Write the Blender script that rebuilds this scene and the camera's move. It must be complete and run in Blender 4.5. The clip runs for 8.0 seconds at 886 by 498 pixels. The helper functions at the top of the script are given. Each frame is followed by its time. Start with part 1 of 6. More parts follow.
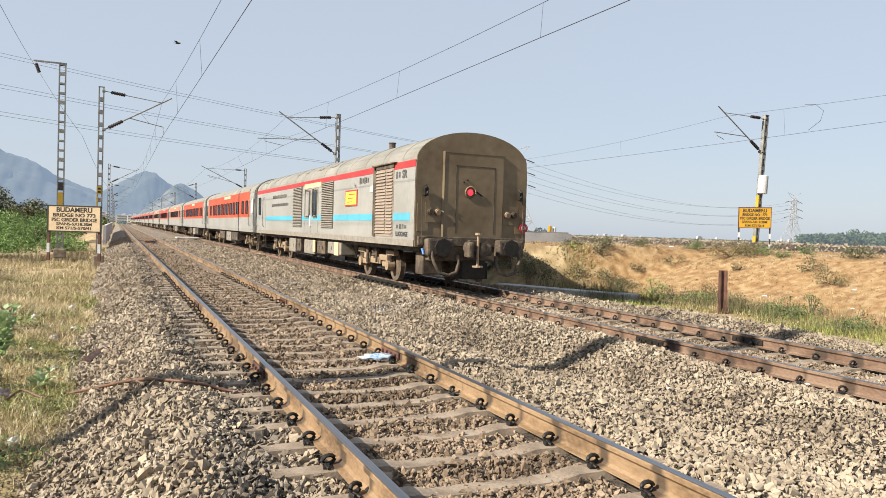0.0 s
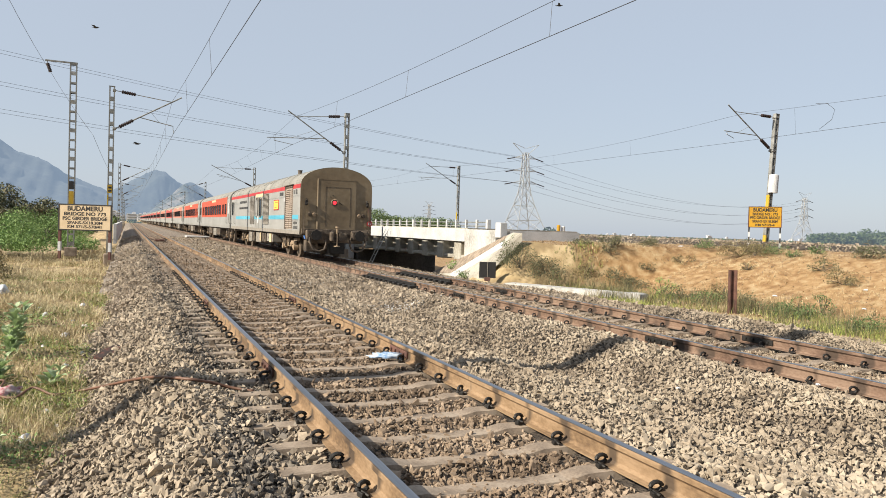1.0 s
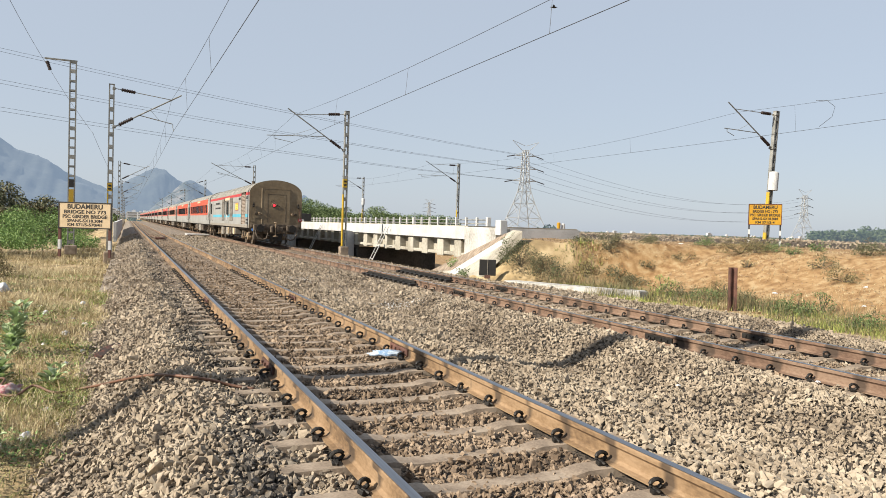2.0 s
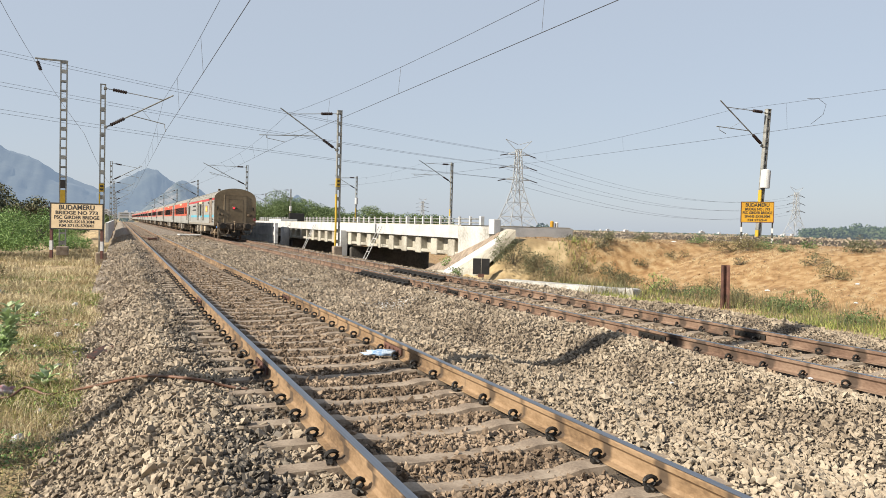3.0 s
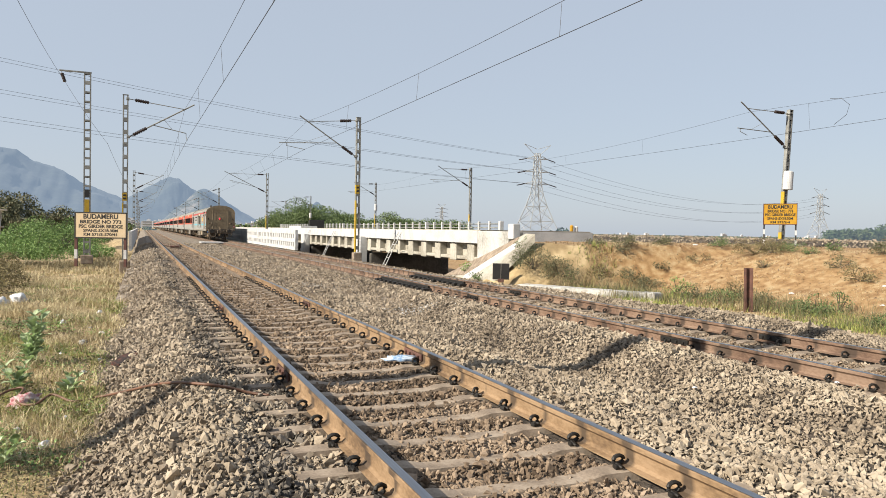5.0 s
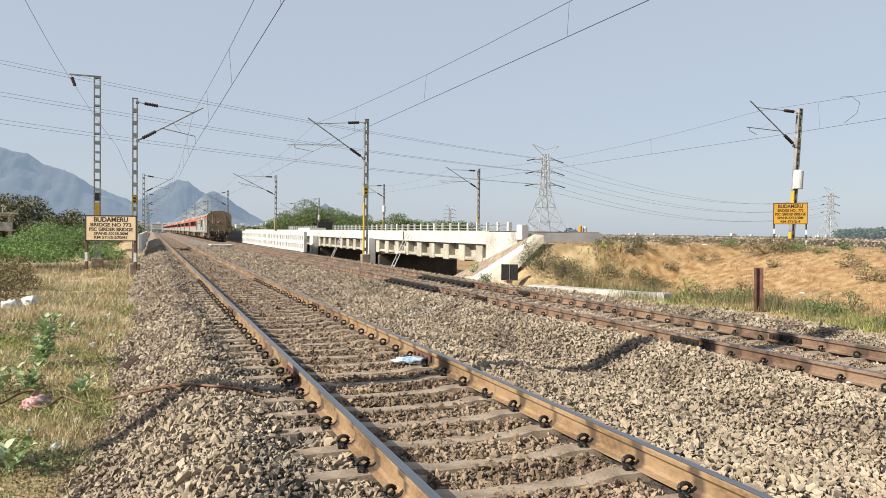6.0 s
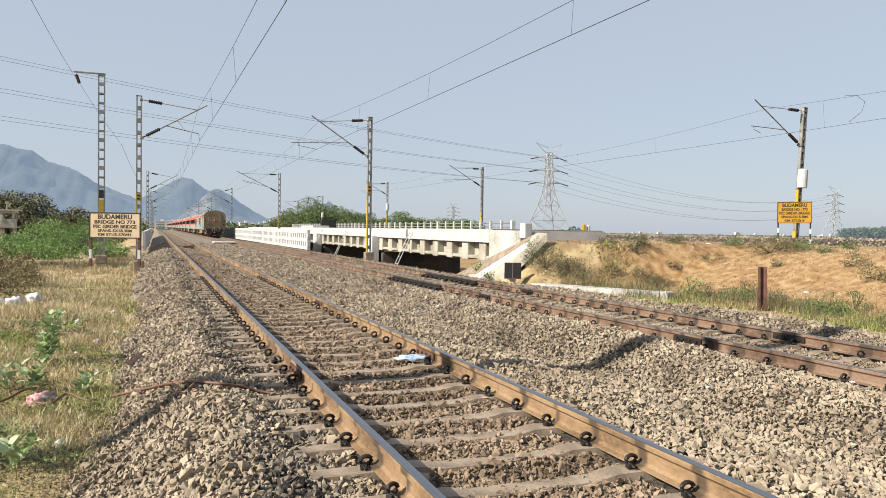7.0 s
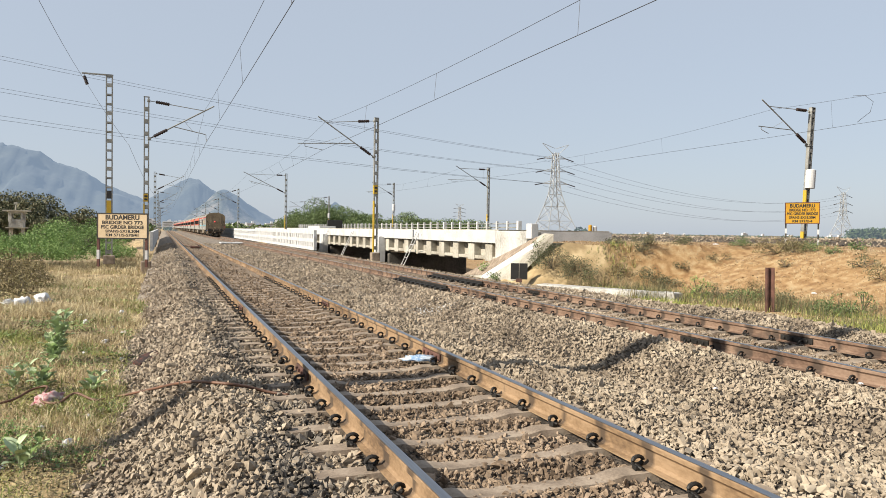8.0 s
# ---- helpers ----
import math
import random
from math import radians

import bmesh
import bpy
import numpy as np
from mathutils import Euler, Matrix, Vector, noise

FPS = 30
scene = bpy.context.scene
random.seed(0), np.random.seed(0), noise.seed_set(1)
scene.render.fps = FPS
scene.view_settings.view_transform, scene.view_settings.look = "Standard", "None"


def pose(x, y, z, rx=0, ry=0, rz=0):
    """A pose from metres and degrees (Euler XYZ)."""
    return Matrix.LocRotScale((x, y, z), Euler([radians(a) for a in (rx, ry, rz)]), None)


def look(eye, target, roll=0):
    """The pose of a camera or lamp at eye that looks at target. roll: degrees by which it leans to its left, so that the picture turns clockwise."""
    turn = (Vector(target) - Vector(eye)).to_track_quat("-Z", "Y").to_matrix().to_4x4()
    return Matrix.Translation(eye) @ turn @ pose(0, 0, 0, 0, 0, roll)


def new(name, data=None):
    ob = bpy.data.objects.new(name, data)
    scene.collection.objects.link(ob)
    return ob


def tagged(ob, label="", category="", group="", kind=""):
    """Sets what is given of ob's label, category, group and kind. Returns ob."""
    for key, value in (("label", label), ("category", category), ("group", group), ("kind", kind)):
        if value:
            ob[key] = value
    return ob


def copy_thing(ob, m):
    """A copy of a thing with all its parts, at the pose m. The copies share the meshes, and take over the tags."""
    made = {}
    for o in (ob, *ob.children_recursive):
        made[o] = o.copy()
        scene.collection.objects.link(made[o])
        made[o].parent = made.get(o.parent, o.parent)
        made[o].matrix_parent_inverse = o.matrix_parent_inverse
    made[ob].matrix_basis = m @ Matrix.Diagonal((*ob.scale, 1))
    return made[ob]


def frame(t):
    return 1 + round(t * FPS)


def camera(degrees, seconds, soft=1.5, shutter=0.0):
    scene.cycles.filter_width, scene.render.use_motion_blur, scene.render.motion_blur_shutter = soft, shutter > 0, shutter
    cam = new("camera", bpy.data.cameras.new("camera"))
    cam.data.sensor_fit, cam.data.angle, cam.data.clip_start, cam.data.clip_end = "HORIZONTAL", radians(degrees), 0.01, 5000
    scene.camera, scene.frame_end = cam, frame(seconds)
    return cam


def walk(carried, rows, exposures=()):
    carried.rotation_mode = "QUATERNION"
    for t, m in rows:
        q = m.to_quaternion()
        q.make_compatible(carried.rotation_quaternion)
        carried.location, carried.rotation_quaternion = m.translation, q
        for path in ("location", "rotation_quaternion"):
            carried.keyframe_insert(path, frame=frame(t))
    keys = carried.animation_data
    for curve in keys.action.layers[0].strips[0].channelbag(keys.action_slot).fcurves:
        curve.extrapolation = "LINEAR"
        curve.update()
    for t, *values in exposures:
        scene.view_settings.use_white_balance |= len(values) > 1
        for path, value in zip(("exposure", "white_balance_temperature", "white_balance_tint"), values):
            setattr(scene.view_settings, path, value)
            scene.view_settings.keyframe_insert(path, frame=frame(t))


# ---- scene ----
cam = camera(63.0, 8.0, soft=0.6)
EYE = (0.0, 0.0, 1.464)
PATH = [
    (0.0, -24.278, -1.473, -1.785), (0.5, -23.933, -1.562, -1.849), (1.0, -23.597, -1.568, -1.855),
    (1.5, -23.436, -1.700, -1.855), (3.0, -24.114, -1.805, -1.527), (3.5, -23.949, -1.831, -1.275),
    (4.0, -23.821, -1.799, -1.100), (4.5, -23.157, -1.561, -1.059), (6.0, -21.927, -1.329, -0.672),
    (6.5, -21.594, -1.289, -0.700), (7.0, -21.663, -1.481, -0.828), (7.5, -21.456, -1.580, -0.857),
    (8.0, -21.166, -1.442, -0.839)]
walk(cam, [(t, pose(*EYE, 90 + p, r, y)) for t, y, p, r in PATH], ((0.0, 1.06), (0.8, 0.95), (8.0, 0.92)))

# ---- light ----
SUN_EL, SUN_DIR = 33.5, (0.993, 0.12)      # elevation, and the way the light travels over the ground
world = bpy.data.worlds.new("sky")
scene.world = world
world.use_nodes = True
wn = world.node_tree
sky = wn.nodes.new("ShaderNodeTexSky")
sky.sky_type, sky.sun_disc = "NISHITA", False
sky.sun_elevation = radians(SUN_EL)
sky.sun_rotation = math.atan2(-SUN_DIR[0], -SUN_DIR[1])
sky.air_density, sky.dust_density, sky.ozone_density = 1.0, 1.0, 1.0
haze = wn.nodes.new("ShaderNodeMix")            # even morning haze over the clear sky
haze.data_type = "RGBA"
haze.inputs[0].default_value = 0.80
haze.inputs[7].default_value = (4.1, 4.6, 5.35, 1)
wn.links.new(sky.outputs[0], haze.inputs[6])
wn.links.new(haze.outputs[2], wn.nodes["Background"].inputs[0])
wn.nodes["Background"].inputs[1].default_value = 0.0704
sun_data = bpy.data.lights.new("sun", "SUN")
sun_data.energy, sun_data.angle, sun_data.color = 5.0, radians(0.6), (1.0, 0.91, 0.77)
sun = new("sun", sun_data)
hz = math.cos(radians(SUN_EL))
sun.matrix_world = look((0, 0, 0), (SUN_DIR[0] * hz, SUN_DIR[1] * hz, -math.sin(radians(SUN_EL))))


# ---- materials ----
def material(name, colours, rough=0.8, metal=0.0, scale=6.0, fine=60.0, bump=0.3, depth=0.01, island=0.0, streak=None):
    """Noise-mixed colours at two scales, with bump. colours: two or three (r, g, b)."""
    m = bpy.data.materials.new(name)
    m.use_nodes = True
    nt = m.node_tree
    N, L = nt.nodes, nt.links
    bs = N["Principled BSDF"]
    geo = N.new("ShaderNodeNewGeometry")
    tc = N.new("ShaderNodeTexCoord")
    mp = N.new("ShaderNodeMapping")
    L.new(tc.outputs["Object"], mp.inputs[0])
    if streak:
        mp.inputs["Scale"].default_value = streak
    n1 = N.new("ShaderNodeTexNoise")
    n1.inputs["Scale"].default_value, n1.inputs["Detail"].default_value = scale, 6
    n2 = N.new("ShaderNodeTexNoise")
    n2.inputs["Scale"].default_value, n2.inputs["Detail"].default_value = fine, 4
    L.new(mp.outputs[0], n1.inputs["Vector"])
    L.new(mp.outputs[0], n2.inputs["Vector"])
    ramp = N.new("ShaderNodeValToRGB")
    cs = [tuple(0.8 * v for v in c) for c in colours]
    els = ramp.color_ramp.elements
    els[0].position, els[1].position = 0.32, 0.68
    els[0].color, els[1].color = (*cs[0], 1), (*cs[-1], 1)
    if len(cs) == 3:
        els.new(0.5).color = (*cs[1], 1)
    mixv = N.new("ShaderNodeMath")
    mixv.operation = "MULTIPLY_ADD"
    L.new(n2.outputs[0], mixv.inputs[0])
    mixv.inputs[1].default_value = 0.5
    half = N.new("ShaderNodeMath")
    half.operation = "MULTIPLY_ADD"
    L.new(n1.outputs[0], half.inputs[0])
    half.inputs[1].default_value, half.inputs[2].default_value = 1.0, -0.25
    L.new(half.outputs[0], mixv.inputs[2])
    src = mixv
    if island:
        add = N.new("ShaderNodeMath")
        add.operation = "MULTIPLY_ADD"
        L.new(geo.outputs["Random Per Island"], add.inputs[0])
        add.inputs[1].default_value = island
        sub = N.new("ShaderNodeMath")
        sub.operation = "ADD"
        L.new(mixv.outputs[0], sub.inputs[0])
        sub.inputs[1].default_value = -island / 2
        L.new(sub.outputs[0], add.inputs[2])
        src = add
    L.new(src.outputs[0], ramp.inputs[0])
    L.new(ramp.outputs[0], bs.inputs["Base Color"])
    bs.inputs["Roughness"].default_value, bs.inputs["Metallic"].default_value = rough, metal
    if bump:
        b = N.new("ShaderNodeBump")
        b.inputs["Strength"].default_value, b.inputs["Distance"].default_value = bump, depth
        L.new(n2.outputs[0], b.inputs["Height"])
        L.new(b.outputs[0], bs.inputs["Normal"])
    return m


M = {}
M["stone"] = material("ballast_stone", [(0.20, 0.158, 0.115), (0.335, 0.272, 0.20), (0.44, 0.37, 0.28)], 0.95, scale=1.5, fine=40, island=0.14)
M["stone_rust"] = material("track_bed_stone", [(0.12, 0.083, 0.054), (0.24, 0.174, 0.118), (0.36, 0.275, 0.198)], 0.95, scale=1.5, fine=40, island=0.28)
# darker stone: soot, and the shaded side of the heap put into the colour
M["stone_dark"] = material("shaded_sooty_stone", [(0.05, 0.043, 0.036), (0.125, 0.107, 0.087), (0.25, 0.215, 0.175)], 0.9, scale=3, fine=40, island=0.5)
# nearly black, so that the shade between stones lies in the bed's colour
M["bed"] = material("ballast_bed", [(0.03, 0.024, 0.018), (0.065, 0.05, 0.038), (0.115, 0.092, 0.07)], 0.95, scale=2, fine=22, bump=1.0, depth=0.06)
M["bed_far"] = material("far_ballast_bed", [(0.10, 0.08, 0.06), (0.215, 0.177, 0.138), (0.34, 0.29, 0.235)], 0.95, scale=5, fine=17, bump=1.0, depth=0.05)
M["concrete"] = material("sleeper_concrete", [(0.17, 0.13, 0.096), (0.275, 0.215, 0.16), (0.37, 0.30, 0.23)], 0.9, scale=4, fine=50)
def rail_material(name, colours, first, oil):
    """Dusty rust with darker blotches, and oil stains round the fastenings at each sleeper."""
    m = material(name, colours, 0.8, 0.1, scale=3.0, fine=45, bump=0.25, depth=0.004, streak=(1, 0.45, 1))
    nt = m.node_tree
    N, L = nt.nodes, nt.links
    tc, sep = N.new("ShaderNodeTexCoord"), N.new("ShaderNodeSeparateXYZ")
    L.new(tc.outputs["Object"], sep.inputs[0])
    n = N.new("ShaderNodeTexNoise")
    n.inputs["Scale"].default_value, n.inputs["Detail"].default_value = 2.6, 5
    L.new(tc.outputs["Object"], n.inputs["Vector"])
    def calc(op, a, b=None, c=None):
        k = N.new("ShaderNodeMath")
        k.operation = op
        for i, v in enumerate((a, b, c)):
            if v is None:
                continue
            if isinstance(v, float):
                k.inputs[i].default_value = v
            else:
                L.new(v, k.inputs[i])
        return k.outputs[0]
    at = calc("SUBTRACT", sep.outputs["Y"], float(first))
    gap = calc("ABSOLUTE", calc("WRAP", at, 0.29, -0.29))
    gap = calc("MULTIPLY_ADD", n.outputs[0], -0.30, gap)
    mr = N.new("ShaderNodeMapRange")
    mr.inputs["From Min"].default_value, mr.inputs["From Max"].default_value = -0.04 - 0.09 * (1 - oil), -0.09 - 0.09 * (1 - oil)
    L.new(gap, mr.inputs["Value"])
    blotch = N.new("ShaderNodeMapRange")
    blotch.inputs["From Min"].default_value, blotch.inputs["From Max"].default_value = 0.58, 0.72
    L.new(n.outputs[0], blotch.inputs["Value"])
    dark = calc("MULTIPLY", calc("MAXIMUM", mr.outputs[0], blotch.outputs[0]), 0.80)
    bs = N["Principled BSDF"]
    src = bs.inputs["Base Color"].links[0].from_socket
    mix = N.new("ShaderNodeMix")
    mix.data_type = "RGBA"
    L.new(dark, mix.inputs[0])
    L.new(src, mix.inputs[6])
    mix.inputs[7].default_value = (0.035, 0.024, 0.017, 1)
    L.new(mix.outputs[2], bs.inputs["Base Color"])
    return m


M["rail"] = rail_material("rusty_rail", [(0.135, 0.083, 0.044), (0.25, 0.160, 0.085), (0.335, 0.225, 0.130)], 3.58, 0.6)
M["rail_red"] = rail_material("red_rusty_rail", [(0.115, 0.066, 0.043), (0.195, 0.122, 0.082), (0.265, 0.18, 0.125)], 3.2, 0.85)
M["railtop"] = material("polished_rail_head", [(0.30, 0.30, 0.31), (0.45, 0.45, 0.47)], 0.33, 1.0, scale=4, fine=50, bump=0.05, streak=(6, 0.05, 1))
M["black"] = material("greasy_black_iron", [(0.010, 0.009, 0.008), (0.03, 0.026, 0.022)], 0.6, 0.3, scale=10, fine=80)
M["galv"] = material("weathered_galvanised_steel", [(0.16, 0.16, 0.15), (0.27, 0.27, 0.25), (0.36, 0.36, 0.34)], 0.6, 0.35, scale=3, fine=30)
M["wire"] = material("copper_wire", [(0.025, 0.022, 0.022), (0.05, 0.045, 0.042)], 0.6, 0.4, bump=0)
M["insul"] = material("brown_glazed_insulator", [(0.02, 0.011, 0.009), (0.04, 0.02, 0.017)], 0.6)
M["white"] = material("whitewash", [(0.43, 0.43, 0.425), (0.53, 0.53, 0.525), (0.60, 0.60, 0.595)], 0.85, scale=1.2, fine=14)
M["oldwhite"] = material("stained_whitewash", [(0.28, 0.27, 0.245), (0.46, 0.45, 0.42), (0.58, 0.57, 0.55)], 0.9, scale=0.7, fine=9)
M["girder"] = material("pale_girder_concrete", [(0.26, 0.235, 0.19), (0.38, 0.355, 0.295), (0.48, 0.455, 0.39)], 0.9, scale=0.8, fine=8)
# dark grey that paints in shade, under the deck and in recesses
M["gloom"] = material("shade_dark_grey", [(0.06, 0.055, 0.05), (0.14, 0.13, 0.115)], 0.95, scale=1, fine=8)
M["body"] = material("dusty_grey_coach_paint", [(0.28, 0.275, 0.255), (0.315, 0.31, 0.29), (0.35, 0.345, 0.325)], 0.45, scale=0.5, fine=5, bump=0.05)
M["roof"] = material("dusty_roof_paint", [(0.20, 0.19, 0.165), (0.245, 0.235, 0.205), (0.29, 0.275, 0.245)], 0.65, scale=0.9, fine=10, bump=0.1)
M["endpaint"] = material("sooty_brown_end_paint", [(0.135, 0.096, 0.054), (0.180, 0.133, 0.077), (0.225, 0.172, 0.106)], 0.6, scale=0.8, fine=5, bump=0.1)
M["red"] = material("red_band_paint", [(0.40, 0.026, 0.028), (0.48, 0.045, 0.04)], 0.45, scale=1, fine=12, bump=0.03)
M["orange"] = material("orange_red_coach_paint", [(0.46, 0.062, 0.022), (0.54, 0.092, 0.034)], 0.45, scale=0.8, fine=9, bump=0.03)
M["blue"] = material("sky_blue_band_paint", [(0.08, 0.36, 0.49), (0.11, 0.43, 0.57)], 0.45, scale=1, fine=10, bump=0.03)
M["under"] = material("brown_dusty_underframe", [(0.035, 0.025, 0.018), (0.085, 0.063, 0.044), (0.16, 0.122, 0.085)], 0.8, scale=3, fine=20)
M["glass"] = material("dark_tinted_glass", [(0.012, 0.016, 0.018), (0.03, 0.035, 0.035)], 0.12, bump=0)
M["louvre"] = material("dusty_louvre", [(0.20, 0.18, 0.15), (0.30, 0.27, 0.23)], 0.7, scale=5, fine=30)
M["shutter"] = material("beige_shutter", [(0.25, 0.195, 0.15), (0.33, 0.265, 0.21)], 0.6, scale=4, fine=30)
M["yellow"] = material("yellow_paint", [(0.44, 0.28, 0.015), (0.53, 0.35, 0.03)], 0.55, scale=3, fine=30, bump=0.05)
M["bright_yellow"] = material("bright_yellow_sheet", [(0.74, 0.55, 0.05), (0.82, 0.64, 0.10)], 0.5, bump=0)
M["amber"] = material("amber_board_paint", [(0.42, 0.215, 0.007), (0.49, 0.27, 0.011)], 0.5, scale=2, fine=20, bump=0.03)
M["cream"] = material("cream_board_paint", [(0.58, 0.44, 0.27), (0.66, 0.52, 0.34)], 0.55, scale=2, fine=20, bump=0.03)
M["ink"] = material("black_lettering", [(0.012, 0.011, 0.01), (0.02, 0.018, 0.016)], 0.6, bump=0)
M["letter"] = material("faded_grey_lettering", [(0.06, 0.06, 0.06), (0.10, 0.10, 0.10)], 0.6, bump=0)
M["maroon"] = material("maroon_board_frame", [(0.07, 0.02, 0.014), (0.11, 0.035, 0.022)], 0.6)
M["rust"] = material("rusty_steel_section", [(0.05, 0.024, 0.018), (0.10, 0.045, 0.032), (0.15, 0.07, 0.05)], 0.8, scale=4, fine=30)
M["leaf"] = material("tree_leaf", [(0.05, 0.085, 0.024), (0.10, 0.155, 0.045), (0.16, 0.22, 0.075)], 0.7, scale=0.6, fine=6, bump=0, island=0.5)
M["leaf_dark"] = material("dull_tree_leaf", [(0.06, 0.072, 0.03), (0.11, 0.115, 0.05), (0.17, 0.15, 0.08)], 0.75, scale=0.4, fine=6, bump=0, island=0.5)
M["leaf_bright"] = material("bright_shrub_leaf", [(0.09, 0.18, 0.035), (0.16, 0.27, 0.06), (0.24, 0.36, 0.10)], 0.65, scale=0.8, fine=8, bump=0, island=0.5)
M["milkweed"] = material("pale_green_broad_leaf", [(0.40, 0.51, 0.28), (0.52, 0.62, 0.37), (0.63, 0.71, 0.49)], 0.6, scale=6, fine=30, bump=0.1, island=0.4)
M["dry"] = material("dry_grass_blade", [(0.30, 0.225, 0.115), (0.52, 0.42, 0.235), (0.70, 0.61, 0.39)], 0.85, scale=1.5, fine=10, bump=0, island=0.6)
M["grass"] = material("green_grass_blade", [(0.13, 0.17, 0.03), (0.24, 0.28, 0.06), (0.38, 0.38, 0.12)], 0.8, scale=1.5, fine=10, bump=0, island=0.6)
M["bark"] = material("grey_bark", [(0.07, 0.055, 0.04), (0.14, 0.115, 0.09)], 0.9, scale=4, fine=30)
M["plastic_white"] = material("crumpled_white_plastic", [(0.55, 0.56, 0.58), (0.76, 0.77, 0.78)], 0.35, scale=12, fine=60)
M["plastic_blue"] = material("blue_white_foil", [(0.16, 0.30, 0.52), (0.60, 0.68, 0.76)], 0.25, scale=14, fine=60)
M["hose"] = material("brown_rubber_hose", [(0.10, 0.048, 0.028), (0.18, 0.085, 0.048)], 0.6, scale=8, fine=40)
M["brass"] = material("dusty_tan_iron", [(0.27, 0.19, 0.118), (0.40, 0.30, 0.20)], 0.75, 0.1, scale=6, fine=40)
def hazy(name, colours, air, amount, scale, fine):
    """Far land: its own colours, with haze put in as a bluish surface glow."""
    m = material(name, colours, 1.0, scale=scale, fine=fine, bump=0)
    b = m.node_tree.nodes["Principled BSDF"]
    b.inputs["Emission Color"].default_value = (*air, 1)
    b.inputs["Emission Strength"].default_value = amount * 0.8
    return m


# haze colour that the far hills, trees and scrub emit
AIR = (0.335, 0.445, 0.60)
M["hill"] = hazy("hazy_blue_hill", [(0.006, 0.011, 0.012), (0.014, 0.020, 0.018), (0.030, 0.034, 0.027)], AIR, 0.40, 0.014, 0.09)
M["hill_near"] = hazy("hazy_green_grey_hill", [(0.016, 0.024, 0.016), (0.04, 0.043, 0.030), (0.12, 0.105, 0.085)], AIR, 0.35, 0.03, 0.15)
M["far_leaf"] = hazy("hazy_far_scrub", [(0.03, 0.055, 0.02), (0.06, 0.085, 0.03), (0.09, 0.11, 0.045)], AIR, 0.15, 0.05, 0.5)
M["clod"] = material("orange_earth_clod", [(0.20, 0.110, 0.048), (0.30, 0.19, 0.088), (0.40, 0.30, 0.18)], 0.95, scale=3, fine=20, island=0.6)
M["dryleaf"] = material("dry_olive_leaf", [(0.10, 0.075, 0.035), (0.17, 0.14, 0.06), (0.26, 0.22, 0.10)], 0.8, scale=1, fine=8, bump=0, island=0.6)
M["tarp"] = material("blue_plastic", [(0.05, 0.16, 0.50), (0.10, 0.25, 0.62)], 0.35, scale=10, fine=40)
M["cloth"] = material("red_white_cloth", [(0.30, 0.04, 0.07), (0.48, 0.34, 0.33), (0.60, 0.57, 0.54)], 0.9, scale=9, fine=40)
M["char"] = material("charred_timber", [(0.02, 0.015, 0.013), (0.05, 0.03, 0.025), (0.16, 0.05, 0.035)], 0.9, scale=8, fine=40)
M["wheel"] = material("dusty_brown_wheel", [(0.08, 0.06, 0.043), (0.14, 0.105, 0.075), (0.21, 0.16, 0.115)], 0.7, 0.2, scale=3, fine=20)
M["town"] = material("hazy_white_walls", [(0.55, 0.57, 0.60), (0.72, 0.73, 0.75)], 0.9, scale=0.05, fine=1, bump=0)
M["pylon"] = material("pale_pylon_steel", [(0.36, 0.38, 0.39), (0.46, 0.48, 0.49)], 0.6, 0.2, bump=0)
lamp = bpy.data.materials.new("red_tail_lamp_glow")
lamp.use_nodes = True
lb = lamp.node_tree.nodes["Principled BSDF"]
lb.inputs["Base Color"].default_value = (0.5, 0.02, 0.02, 1)
lb.inputs["Emission Color"].default_value = (1.0, 0.03, 0.05, 1)
lb.inputs["Emission Strength"].default_value = 0.9
M["lamp"] = lamp


